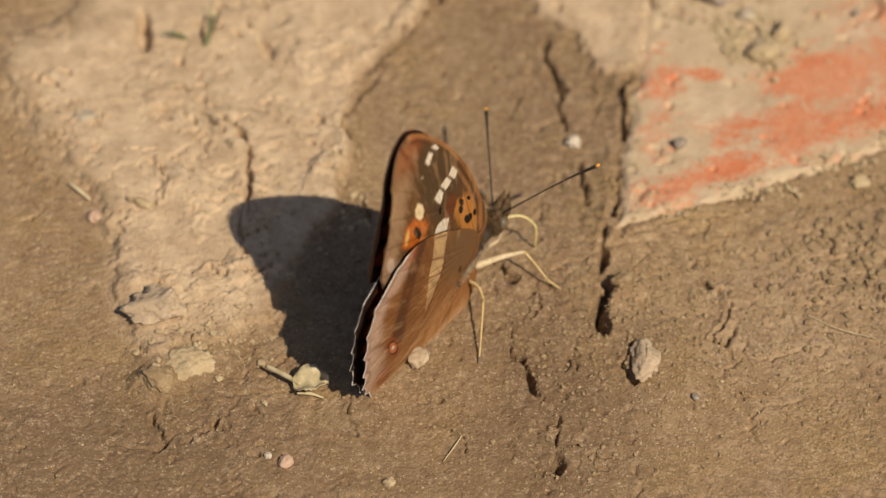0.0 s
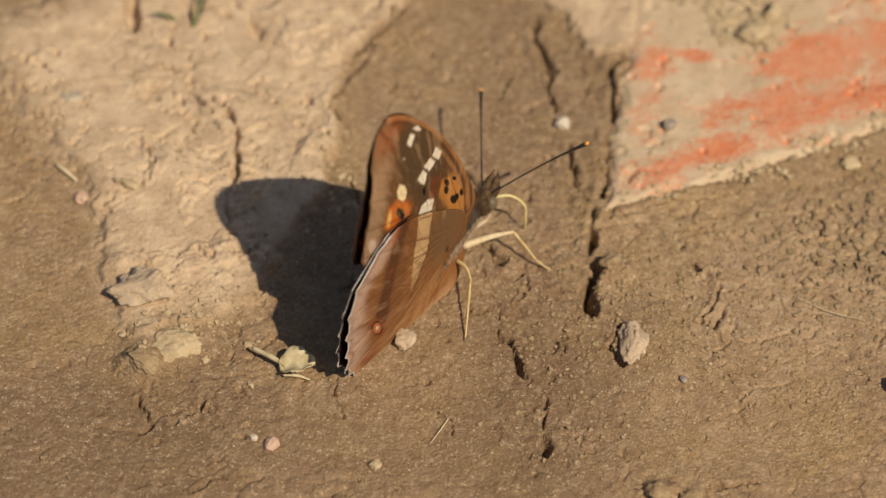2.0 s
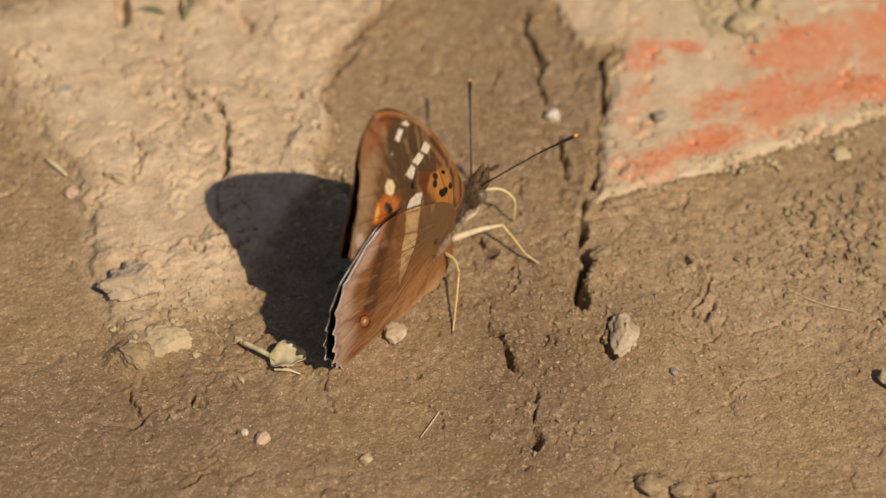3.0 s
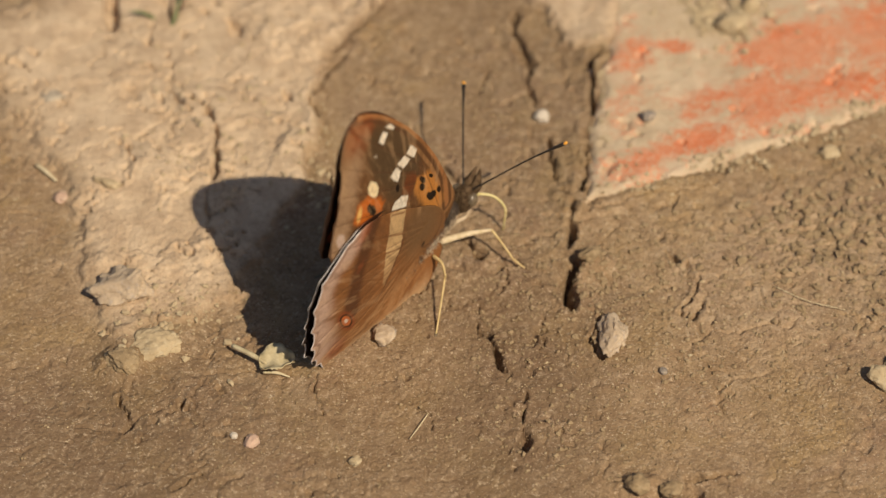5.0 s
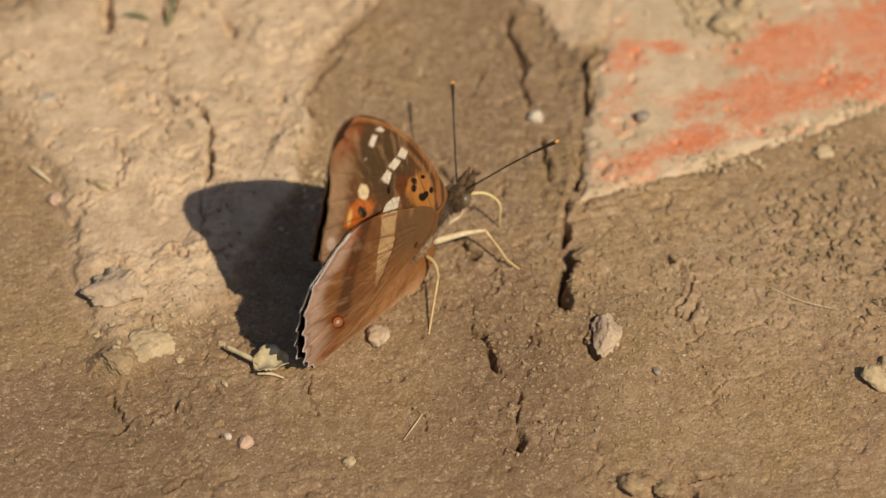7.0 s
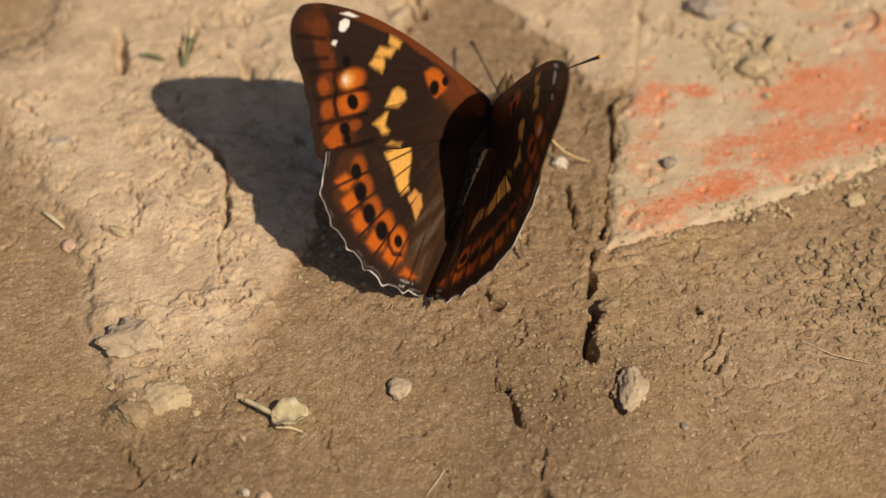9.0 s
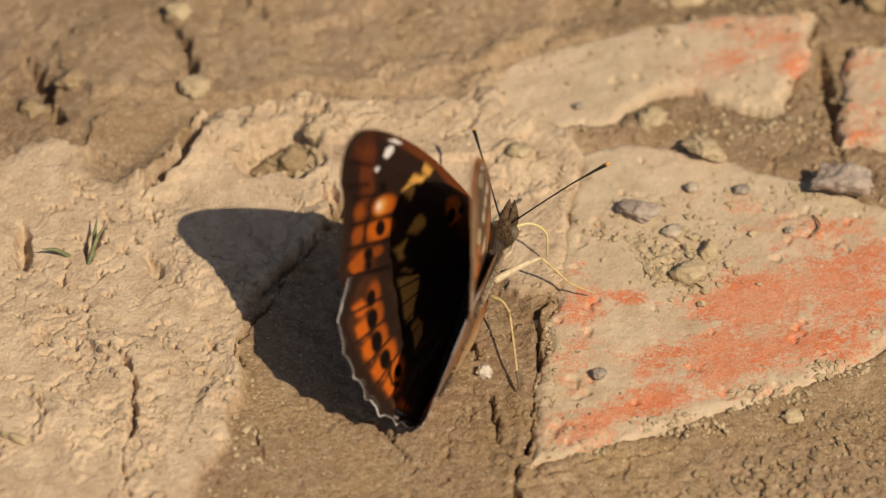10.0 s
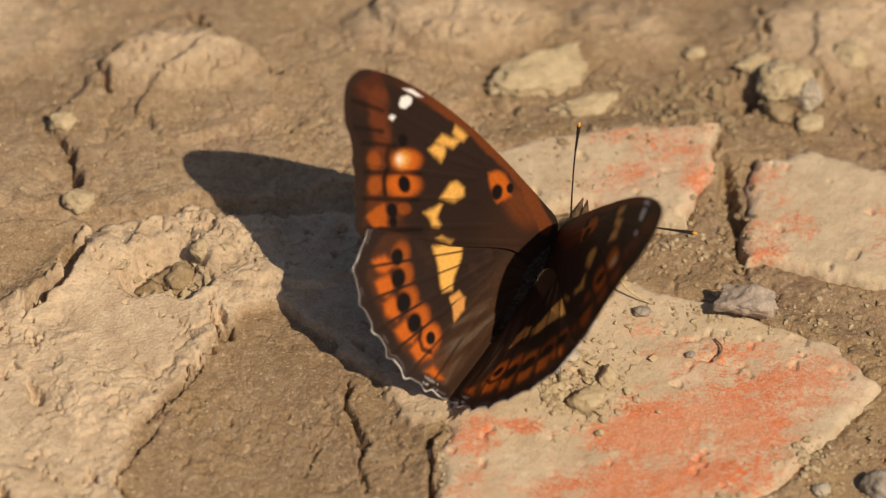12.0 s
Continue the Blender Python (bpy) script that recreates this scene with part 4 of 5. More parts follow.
# ---- the butterfly ----
HINGE_X, HINGE_Z = 0.7, 1.2
FORE = [(-1.6, 1.0), (-1.4, 4.6), (0.4, 6.8), (4.2, 6.6), (8.2, 6.1), (14, 5.3), (20.2, 4.1), (26.4, 2.4), (32, 0.2), (36, -1.9), (38.6, -4.1), (38.9, -6.6), (37, -8.9), (34, -10.3), (31.2, -12), (28.8, -14), (26.8, -15.8),
        (24.6, -16.8), (22.2, -16.2), (16.6, -11.4), (10.8, -6.5), (4, -1)]
HIND = [(0.5, 3.2), (4.8, 2.3), (9.2, 0.0), (13.6, -3.0), (17.6, -5.8), (21.1, -8.7), (23.6, -11.7), (24.4, -14.9), (23.9, -17.6), (23.0, -19.6), (21.0, -21.3), (17.8, -22.4), (14.2, -22.9), (10, -23.2), (6.4, -23.0),
        (3.8, -22.2), (1.8, -21.4), (0.0, -20.8), (-1.4, -19.6), (-2.6, -17.2), (-3.4, -14.5), (-4.4, -11), (-6.0, -6), (-5.8, -2), (-3.4, 1.5)]


def closed_curve(ctrl, n):
    c = np.array(ctrl, float)
    m = len(c)
    out = []
    for i in range(m):
        a, b, d, e = c[i - 1], c[i], c[(i + 1) % m], c[(i + 2) % m]
        for t in np.linspace(0, 1, 16, endpoint=False):
            out.append(0.5 * (2 * b + (d - a) * t + (2 * a - 5 * b + 4 * d - e) * t * t + (3 * b - a - 3 * d + e) * t ** 3))
    p = np.array(out)
    seg = np.hypot(*(np.roll(p, -1, 0) - p).T)
    s = np.concatenate([[0], np.cumsum(seg)])
    at = np.linspace(0, s[-1], n, endpoint=False)
    q = np.concatenate([p, p[:1]])
    return np.stack([np.interp(at, s, q[:, 0]), np.interp(at, s, q[:, 1])], 1)


def paint(base, layers, u, v):
    """Lay coloured spots over a base colour; each layer is a colour and a cover from 0 to 1."""
    c = np.array(base, float)
    if c.ndim == 1:
        c = np.tile(c, (len(u), 1))
    for col, k in layers:
        c = c * (1 - k[:, None]) + np.array(col)[None, :] * k[:, None]
    return c


FORE_OUTER = [(38.6, -4.5), (38.6, -7), (36.5, -9.3), (33.5, -10.6), (31, -12.2), (28.8, -14), (26.6, -16), (24.6, -16.8), (22.4, -16.4)]
FORE_COSTA = [(1.5, 5.0), (8.2, 5.9), (14, 5.3), (20.2, 4.1), (26.4, 2.4), (32, 0.2), (36, -1.9), (38.4, -4.1)]
HIND_OUTER = [(23.6, -14), (23.9, -17), (23.0, -19.6), (21.0, -21.3), (17.8, -22.4), (14.2, -22.9), (10, -23.2), (6.2, -23.0), (3, -22.0), (0.5, -21.0)]
FORE_VEINS = [((15, 3), (38, -6)), ((15, 2), (35.5, -9.8)), ((15, 0.5), (31.5, -11.8)), ((13, -1), (28.5, -14.2)), ((9, -1.5), (25.4, -16.4)), ((3, 1), (22.3, -15.2)), ((3, 3.5), (18, 2.5))]
HIND_VEINS = [((6, -1), (23.8, -15.4)), ((6, -2), (22.6, -20.2)), ((6, -3), (18.8, -22.0)), ((5.5, -4), (14.8, -22.8)), ((4.5, -5), (10.8, -23.1)), ((3.5, -6), (7.0, -23.1)), ((2, -6), (3.2, -22.2))]
DARK, COCOA = srgb(46, 31, 24), srgb(78, 49, 32)
ORANGE, AMBER, YELLOW = srgb(200, 98, 26), srgb(118, 60, 27), srgb(240, 178, 88)
BLK, WHITE = srgb(22, 14, 11), srgb(246, 238, 232)


def veins(u, v, lines, w):
    d = np.full(len(u), 1e9)
    for ln in lines:
        d = np.minimum(d, line_distance(u, v, ln))
    return 1 - step(d, w * 0.4, w * 1.3)


def patch(u, v, poly, soft=0.18, n=0.0):
    return step(inside_distance(u, v, poly) + n, -soft, soft)


def fore_upper(u, v, edge):
    o, c = line_distance(u, v, FORE_OUTER), line_distance(u, v, FORE_COSTA)
    n = fbm(u, v, 2.5, 3, 11)
    rough = 0.22 * fbm(u, v, 1.4, 2, 12)
    lay = [(COCOA, 0.35 * (1 - step(np.hypot(u - 4, v + 1), 2, 9))), (srgb(70, 44, 32), 0.55 * step(n, -0.1, 0.5) * (1 - step(v + 0.4 * u, -3.5, -0.5)))]
    lay.append((srgb(84, 42, 24), 0.8 * (1 - step(np.hypot(u - 37.5, v + 3.4) + n, 1.5, 5.0))))
    lay.append((srgb(118, 58, 28), 0.7 * patch(u, v, [(36.3, -5.1), (34.7, -5.6), (33.3, -7.0), (31.1, -7.8), (29.5, -9.1), (28.9, -6.5), (31.4, -4.3), (33.7, -3.4), (35.1, -3.3)], 0.7, n)))
    lay.append((AMBER, 0.6 * (1 - step(np.abs(o - 4.2 + 0.8 * n), 1.2, 3.2)) * step(u, 19, 23) * (1 - step(u, 28, 32))))
    lay.append((AMBER, 0.85 * (1 - step(c + 0.3 * n, 0.7, 1.3)) * (1 - step(u, 24, 36))))
    lay.append((AMBER, 0.7 * blob(u, v, 6.6, 3.6, 3.6, 1.9, -10, 0.5)))
    for cx, cy, rx, ry, tn, k in ((25.2, -5.8, 2.4, 1.3, -42, 0.95), (29.2, -9.4, 1.2, 1.0, 0, 0.4), (23.6, -8.1, 2.9, 1.45, -40, 0.95), (27.0, -11.2, 1.2, 1.1, -40, 0.45), (21.4, -9.9, 1.2, 0.7, -40, 0.35), (21.5, -14.6, 1.6, 0.9, -40, 0.25)):
        lay.append((ORANGE, k * blob(u, v, cx, cy, rx, ry, tn, 0.38)))
    lay.append((ORANGE, 0.7 * patch(u, v, [(25.4, -14.7), (25.0, -12.5), (24.2, -11.6), (23.0, -12.2), (21.9, -13.2), (23.3, -14.6)], 0.3, rough)))
    lay.append((ORANGE, 0.95 * patch(u, v, [(13.9, 2.5), (12.8, 3.7), (11.4, 4.4), (10.2, 4.3), (8.9, 3.3), (10.0, 1.2), (12.3, 1.7)], 0.45, rough)))
    lay.append((BLK, 0.85 * (1 - step(line_distance(u, v, [(26.9, -8.8), (26.3, -9.9), (25.0, -10.8)]), 0.2, 0.55))))
    lay.append((BLK, 0.7 * (1 - step(line_distance(u, v, [(28.4, -6.9), (27.9, -7.8), (26.9, -8.3)]), 0.2, 0.6))))
    for line in ([(29.4, -11.4), (22.4, -5.2)], [(27.2, -13.5), (20.5, -7.6)], [(24.2, -15.6), (17.5, -9.7)], [(32, -9.2), (28, -6.0)], [(35.0, -9.4), (30.6, -6.2)], [(37.4, -7.4), (32.4, -4.6)]):
        lay.append((BLK, 0.75 * (1 - step(line_distance(u, v, line) + 0.4 * rough, 0.06, 0.5))))
    for poly in ([(21.9, 1.5), (22.2, 2.5), (20.9, 2.9), (19.7, 3.1), (19.7, 2.1), (20.7, 1.7)], [(23.3, -1.1), (23.1, 0.2), (21.6, 1.1), (20.3, 1.8), (20.5, 0.4), (21.9, -0.5)],
                 [(23.5, -2.5), (23.3, -1.4), (21.9, -0.4), (21.2, -0.6), (20.8, -2.0), (22.2, -2.4)], [(17.9, -5.1), (17.9, -3.5), (17.9, -2.6), (17.2, -1.8), (15.7, -1.5), (15.1, -2.0), (15.6, -3.6), (16.6, -4.4)],
                 [(18.6, -8.0), (17.9, -6.7), (17.4, -5.5), (16.9, -5.2), (16.6, -6.4), (16.4, -6.9), (15.3, -7.0), (15.4, -7.5), (16.4, -8.0), (17.4, -7.8)]):
        lay.append((YELLOW, 0.95 * patch(u, v, poly, 0.45, rough * 0.8)))
    lay.append((YELLOW, 0.55 * patch(u, v, [(14.8, -8.6), (14.4, -7.6), (12.5, -6.9), (12.3, -7.6)], 0.3, rough)))
    lay.append((DARK, 0.35 * veins(u, v, FORE_VEINS, 0.12) * step(u, 12, 14) * (1 - step(v, -3.2, -2.4))))
    lay.append((YELLOW, 0.85 * blob(u, v, 25.8, -6.2, 1.1, 0.8, -42, 0.8)))
    lay.append((WHITE, 0.6 * blob(u, v, 26.2, -6.5, 0.55, 0.5, 0, 0.9)))
    for cx, cy, rx, ry in ((23.5, -7.9, 1.2, 0.9), (22.7, -11.3, 1.0, 0.8), (21.6, -12.1, 0.7, 0.6), (11.0, 2.0, 0.95, 0.95), (9.7, 3.8, 0.62, 0.6), (27.4, -4.6, 0.8, 0.7)):
        lay.append((BLK, blob(u, v, cx, cy, rx, ry, 0, 0.25)))
    for poly in ([(31.0, -2.3), (31.3, -1.5), (30.7, -0.6), (29.8, -0.3), (29.5, -0.9), (29.8, -1.9), (30.5, -2.4)], [(31.9, -0.7), (30.6, 0.4), (28.6, 1.0), (29.5, 0.3)], [(31.1, -4.5), (31.0, -3.9), (30.3, -3.5), (30.3, -4.3)]):
        lay.append((WHITE, patch(u, v, poly, 0.14)))
    lay.append((srgb(52, 36, 28), 0.9 * (1 - step(edge + 0.3 * n, 0.8, 1.7)) * (1 - step(o, 1.8, 2.8))))
    lay.append((WHITE, 0.3 * (1 - step(edge, 0.05, 0.2)) * (1 - step(o, 0.9, 1.5)) * step(fbm(u, v, 2.5, 2, 77), 0.0, 0.3)))
    return paint(DARK, lay, u, v)


def hind_upper(u, v, edge):
    o = line_distance(u, v, HIND_OUTER)
    n = fbm(u, v, 2.0, 3, 17)
    rough = 0.22 * fbm(u, v, 1.4, 2, 19)
    ang = np.arctan2(v - 1, u + 3) * 20
    streak = fbm(ang, np.hypot(u, v) * 0.2, 1.3, 3, 203)
    inner = 1 - step(u + 0.10 * v + n * 0.6, 1.5, 6.0)
    lay = [(srgb(76, 50, 33), 0.8 * inner), (srgb(112, 96, 80), 0.5 * inner * step(streak, -0.1, 0.5) * step(-v, 5, 10)), (srgb(46, 31, 22), 0.6 * inner * step(-streak, 0.0, 0.5))]
    lay.append((srgb(66, 42, 30), 0.5 * step(n, 0.0, 0.5) * (1 - inner)))
    warm = step(o + 0.3 * n, 1.5, 2.4) * (1 - step(o + 0.9 * n, 3.8, 6.4)) * step(u, 1.0, 2.5)
    lay.append((srgb(88, 48, 25), 0.5 * warm))
    for poly in ([(21.2, -17.6), (20.2, -15.7), (17.7, -15.2), (18.2, -17.2), (19.6, -18.0)], [(19.1, -19.0), (18.1, -16.8), (16.0, -16.4), (15.8, -18.9), (17.4, -19.6)], [(16.3, -19.9), (15.6, -17.9), (13.1, -17.6), (12.6, -19.7), (14.7, -20.4)],
                 [(12.5, -20.8), (12.0, -18.5), (9.0, -17.8), (8.5, -19.6), (10.4, -20.9)], [(8.6, -20.5), (8.5, -18.0), (5.6, -17.9), (5.0, -18.8), (6.6, -20.7)], [(5.0, -20.7), (4.5, -19.1), (1.5, -19.0), (2.6, -20.3)]):
        d = inside_distance(u, v, poly) + rough * 0.8
        lay += [(AMBER, 0.8 * step(d, -0.45, 0.15)), (ORANGE, 0.95 * step(d, -0.15, 0.6))]
    for cx, cy, r, k in ((18.0, -14.0, 1.5, 0.5), (15.9, -15.3, 1.6, 0.55), (13.1, -16.6, 1.6, 0.65), (10.0, -16.9, 1.7, 0.8), (6.9, -17.1, 1.6, 0.95)):
        lay.append((ORANGE, k * blob(u, v, cx, cy, r, r, 0, 0.4)))
    lay.append((DARK, 0.75 * veins(u, v, HIND_VEINS, 0.24) * step(o, 0.2, 0.6) * (1 - step(o, 7, 9))))
    lay.append((YELLOW, patch(u, v, [(14.6, -9.8), (11.2, -6.2), (9.9, -7.5), (9.5, -8.7), (9.3, -9.4), (8.7, -10.3), (8.2, -10.9), (9.4, -12.4), (11.0, -11.5), (12.9, -10.6)], 0.4, rough)))
    lay.append((srgb(226, 158, 84), 0.9 * patch(u, v, [(8.1, -11.9), (7.4, -10.2), (5.8, -10.0), (4.9, -11.1), (5.1, -13.2), (6.2, -12.6)], 0.3, rough)))
    lay.append((DARK, 0.85 * veins(u, v, HIND_VEINS, 0.14) * step(u, 6, 7)))
    for cx, cy, r in ((18.3, -14.6, 1.05), (16.3, -16.1, 1.25), (13.5, -17.4, 1.3), (10.3, -17.8, 1.25), (6.9, -17.2, 0.8)):
        lay.append((BLK, blob(u, v, cx, cy, r, r * 0.95, 0, 0.25)))
    lay.append((BLK, 0.85 * (1 - step(line_distance(u, v, [(9.0, -17.4), (8.3, -18.5), (7.0, -19.0), (5.8, -18.4)]), 0.15, 0.45))))
    lay.append((DARK, 1 - step(o + 0.3 * rough, 1.2, 2.0)))
    lay.append((srgb(96, 84, 84), 0.7 * (1 - step(np.abs(edge - 0.62), 0.06, 0.2)) * (1 - step(o, 1.2, 1.8)) * step(fbm(u, v, 1.6, 2, 78), 0.0, 0.3)))
    for line in ([(4.2, -21.7), (1.8, -20.9)], [(4.4, -21.1), (2.2, -20.3)]):
        lay.append((WHITE, 0.4 * (1 - step(line_distance(u, v, line), 0.08, 0.22)) * step(fbm(u, v, 0.8, 2, 80), -0.4, 0.2)))
    lay.append((WHITE, (0.22 + 0.5 * step(fbm(u, v, 1.8, 2, 79), -0.1, 0.4)) * (1 - step(edge, 0.10, 0.22)) * (1 - step(o, 0.9, 1.5))))
    return paint(DARK, lay, u, v)


U_FORE, U_HIND, U_OLIVE, U_RUST = srgb(110, 75, 46), srgb(139, 91, 52), srgb(85, 66, 45), srgb(140, 70, 33)
CREAM = srgb(238, 224, 202)


def scale_fan(u, v):
    """Fine streaks of scales that fan out from the wing's root, with their satin sheen painted in."""
    ang = np.arctan2(v + 2, u + 6) * 30
    return fbm(ang, np.hypot(u, v) * 0.22, 1.4, 4, 201, 0.6) * step(np.hypot(u, v), 4, 12)


def aslant(u, v, cx, cy, a, b):
    """Distance from a spot that lies aslant to the scales, in units of its half widths a and b."""
    return np.hypot((3.31 * (u - cx) - 8.33 * (v - cy)) / a, (6.73 * (u - cx) + 13.35 * (v - cy)) / b)


def aslant_cover(u, v, cx, cy, a, b):
    return 1 - step(aslant(u, v, cx, cy, a, b) + 0.25 * fbm(u, v, 0.9, 2, 25), 0.75, 1.2)


def fore_lower(u, v, edge):
    o, c = line_distance(u, v, FORE_OUTER), line_distance(u, v, FORE_COSTA)
    n = fbm(u, v, 3.0, 3, 23)
    rough = 0.3 * fbm(u, v, 0.9, 2, 24)
    fan = scale_fan(u, v)
    lay = [(U_OLIVE, 0.92 * patch(u, v, [(34, -3.6), (31, 1), (24, 3.5), (18, 3), (14, 1), (15, -3), (20, -5), (28.6, -6.1), (32, -5)], 1.3, n))]
    lay.append((U_RUST, 0.85 * (1 - step(np.hypot(u - 38, v + 4.5) + 1.4 * n, 2.6, 6.0))))
    lay.append((srgb(170, 137, 105), 0.85 * (1 - step(o + 1.6 * fan, 2.6, 5.4)) * step(u, 19, 23) * (1 - step(u, 32, 36.5))))
    lay.append((srgb(206, 180, 164), 0.8 * aslant_cover(u, v, 24.6, -14.2, 9, 16)))
    lay.append((srgb(112, 60, 31), 0.85 * patch(u, v, [(19.2, -0.5), (17, 1.2), (15.4, 1.0), (13.8, -1.0), (15.2, -1.4), (17, -2.2)], 0.5, rough)))
    lay.append((srgb(202, 134, 64), 0.92 * patch(u, v, [(15.4, 1.0), (13.4, 3.6), (9, 4.5), (3, 4.8), (2.0, 2.0), (9.1, 0.5), (14.4, -0.2)], 0.6, rough)))
    lay.append((srgb(200, 104, 36), 0.95 * patch(u, v, [(26.3, -9.6), (25.2, -7.6), (22.6, -6.0), (20.4, -5.5), (19.0, -6.6), (20.6, -9.4), (24.2, -11.4)], 0.5, rough)))
    lay.append((srgb(236, 190, 110), 0.9 * blob(u, v, 24.4, -9.9, 1.1, 0.55, 30, 0.5)))
    lay.append((srgb(172, 116, 70), 0.8 * (1 - step(c, 0.3, 0.6))))
    lay.append((srgb(92, 58, 36), 0.7 * (1 - step(np.abs(c - 0.85), 0.1, 0.3))))
    lay.append((srgb(176, 128, 82), 0.6 * (1 - step(np.abs(c - 1.4), 0.15, 0.4)) * (1 - step(u, 18, 26))))
    lay.append((srgb(84, 54, 36), 0.45 * veins(u, v, FORE_VEINS, 0.13)))
    for poly in ([(22.8, 1.8), (20.5, 2.5), (19.8, 1.6), (22.4, 0.7)], [(22.4, 0.3), (20.5, 1.0), (21.0, -0.7), (23.1, -1.3)], [(22.8, -1.7), (21.0, -1.1), (20.2, -2.3), (22.8, -3.2)], [(15.1, -1.3), (13.5, -2.2), (16.8, -4.8), (17.4, -3.8), (16.7, -2.5)],
                 [(30.7, -2.8), (31.3, -1.5), (30.0, -0.9), (29.3, -2.3)], [(31.4, -0.9), (30.7, 0.1), (29.2, 0.5), (29.4, 0.0)], [(29.7, -4.3), (29.5, -3.8), (29.0, -4.0)]):
        lay.append((CREAM, patch(u, v, poly, 0.18, 0.4 * rough)))
    lay.append((srgb(246, 222, 176), aslant_cover(u, v, 25.0, -6.4, 10, 15)))
    lay.append((BLK, aslant_cover(u, v, 22.1, -7.8, 9, 11)))
    for cx, cy, a, b in ((13.6, 1.9, 7, 7), (12.5, 1.4, 7, 8), (8.2, 2.4, 9, 8), (7.6, 3.1, 7, 7), (6.9, 4.2, 5, 7), (12.2, 3.4, 5, 4), (19.0, -2.6, 4, 8)):
        lay.append((BLK, aslant_cover(u, v, cx, cy, a, b)))
    lay.append((srgb(74, 46, 31), 0.8 * (1 - step(o, 0.15, 0.5))))
    # dark and pale scale streaks; the satin sheen is part of this colour
    lay.append((srgb(84, 56, 36), 0.42 * step(fan, 0.05, 0.55)))
    lay.append((srgb(206, 166, 122), 0.26 * step(-fan, 0.05, 0.55)))
    return paint(U_FORE, lay, u, v)


def hind_lower(u, v, edge):
    o = line_distance(u, v, HIND_OUTER)
    n = fbm(u, v, 3.0, 3, 29)
    rough = 0.3 * fbm(u, v, 0.8, 3, 30)
    fan = scale_fan(u, v)
    dark = line_distance(u, v, [(22.0, -10.7), (17.2, -13.1), (13.5, -14.5), (9.4, -15.6), (6.5, -16.0)])
    lay = [(srgb(114, 88, 60), 0.75 * blob(u, v, 7.0, -1.8, 8, 4.0, -20, 0.6)), (srgb(122, 80, 47), 0.6 * (1 - step(line_distance(u, v, [(18, -10.2), (11, -11.8), (6, -13)]), 0.8, 2.6)))]
    # pinkish pale margin, with satin highlights painted into it
    lay.append((srgb(202, 170, 150), 0.85 * (1 - step(o + 0.5 * n + 1.1 * fan, 1.6, 5.4)) * step(u, 0.5, 3.5)))
    lay.append((srgb(88, 53, 32), 0.92 * (1 - step(dark + 0.4 * n + 0.5 * fan, 0.9, 2.5))))
    lay.append((srgb(176, 88, 42), 0.5 * blob(u, v, 22.6, -12.4, 1.6, 1.2, 30, 0.8)))
    lay.append((srgb(128, 60, 38), 0.85 * (1 - step(np.hypot(u - 1.2, v + 19.5), 1.0, 3.6))))
    strip = inside_distance(u, v, [(16.4, -4.6), (14.8, -4.6), (10.9, -5.3), (7.9, -5.7), (6.5, -6.8), (4.9, -7.7), (4.2, -8.5), (3.0, -9.4), (4.6, -9.6), (7.1, -9.3), (9.9, -8.9), (12.6, -8.6), (15.2, -8.0), (19.3, -7.4)]) + 0.5 * rough
    lay.append((srgb(206, 170, 122), 0.95 * step(strip, -0.12, 0.25) * (0.45 + 0.55 * step(u, 4.5, 10.5))))
    lay.append((srgb(98, 58, 32), 0.75 * (1 - step(line_distance(u, v, [(9.4, -5.4), (7.9, -5.65), (6.5, -6.8), (4.9, -7.7), (4.2, -8.5), (3.0, -9.4), (2.2, -10.8)]) + 0.3 * rough, 0.12, 0.4))))
    for line in ([(15.0, -8.3), (10.9, -5.4)], [(11.3, -8.8), (7.8, -5.7)], [(18.6, -7.2), (15.6, -4.9)]):
        lay.append((srgb(122, 82, 50), 0.7 * (1 - step(line_distance(u, v, line), 0.08, 0.24))))
    lay.append((srgb(98, 64, 40), 0.35 * veins(u, v, HIND_VEINS, 0.12)))
    lay.append((srgb(88, 58, 36), 0.6 * (1 - step(np.abs(np.hypot((u - 2.2) * 0.75, v - 0.4) - 2.1), 0.08, 0.26)) * step(-u, -6, 0)))
    fold = (1 - step(u, 0.5, 5.0)) * step(-v, 1, 5)
    hair = fbm(u * 1.4 - v * 0.25, v * 0.22, 0.8, 3, 205, 0.6)
    lay += [(srgb(176, 134, 92), 0.55 * fold * step(hair, -0.2, 0.5)), (srgb(112, 72, 43), 0.5 * fold * step(-hair, 0.0, 0.5)), (srgb(196, 162, 122), 0.7 * fold * (1 - step(edge + 1.2 * hair, 0.6, 2.4)))]
    # the eyespot lies aslant on the wing
    ea = 9.5 * (v + 16.7)
    er = np.hypot(ea, 5.7 * (u - 6.7 + 1.81 * (v + 16.7)))
    lay += [(srgb(140, 72, 40), 0.85 * (1 - step(er, 12, 19))), (BLK, 0.9 * (1 - step(er, 10.0, 12.5))), (srgb(186, 100, 52), 1 - step(er, 7.5, 9.5)), (srgb(226, 204, 190), 1 - step(er, 2.4, 4.6))]
    lay.append((srgb(150, 78, 44), 0.4 * blob(u, v, 16.0, -13.5, 0.9, 0.6, 30, 0.7)))
    lay.append((BLK, blob(u, v, 1.3, -1.3, 0.45, 0.32, 20, 0.3)))
    lay.append((srgb(120, 84, 66), 0.6 * (1 - step(np.abs(edge - 0.9 + 0.4 * fan), 0.1, 0.4)) * (1 - step(o, 1.6, 2.4)) * step(fbm(u, v, 1.8, 2, 81), -0.1, 0.3)))
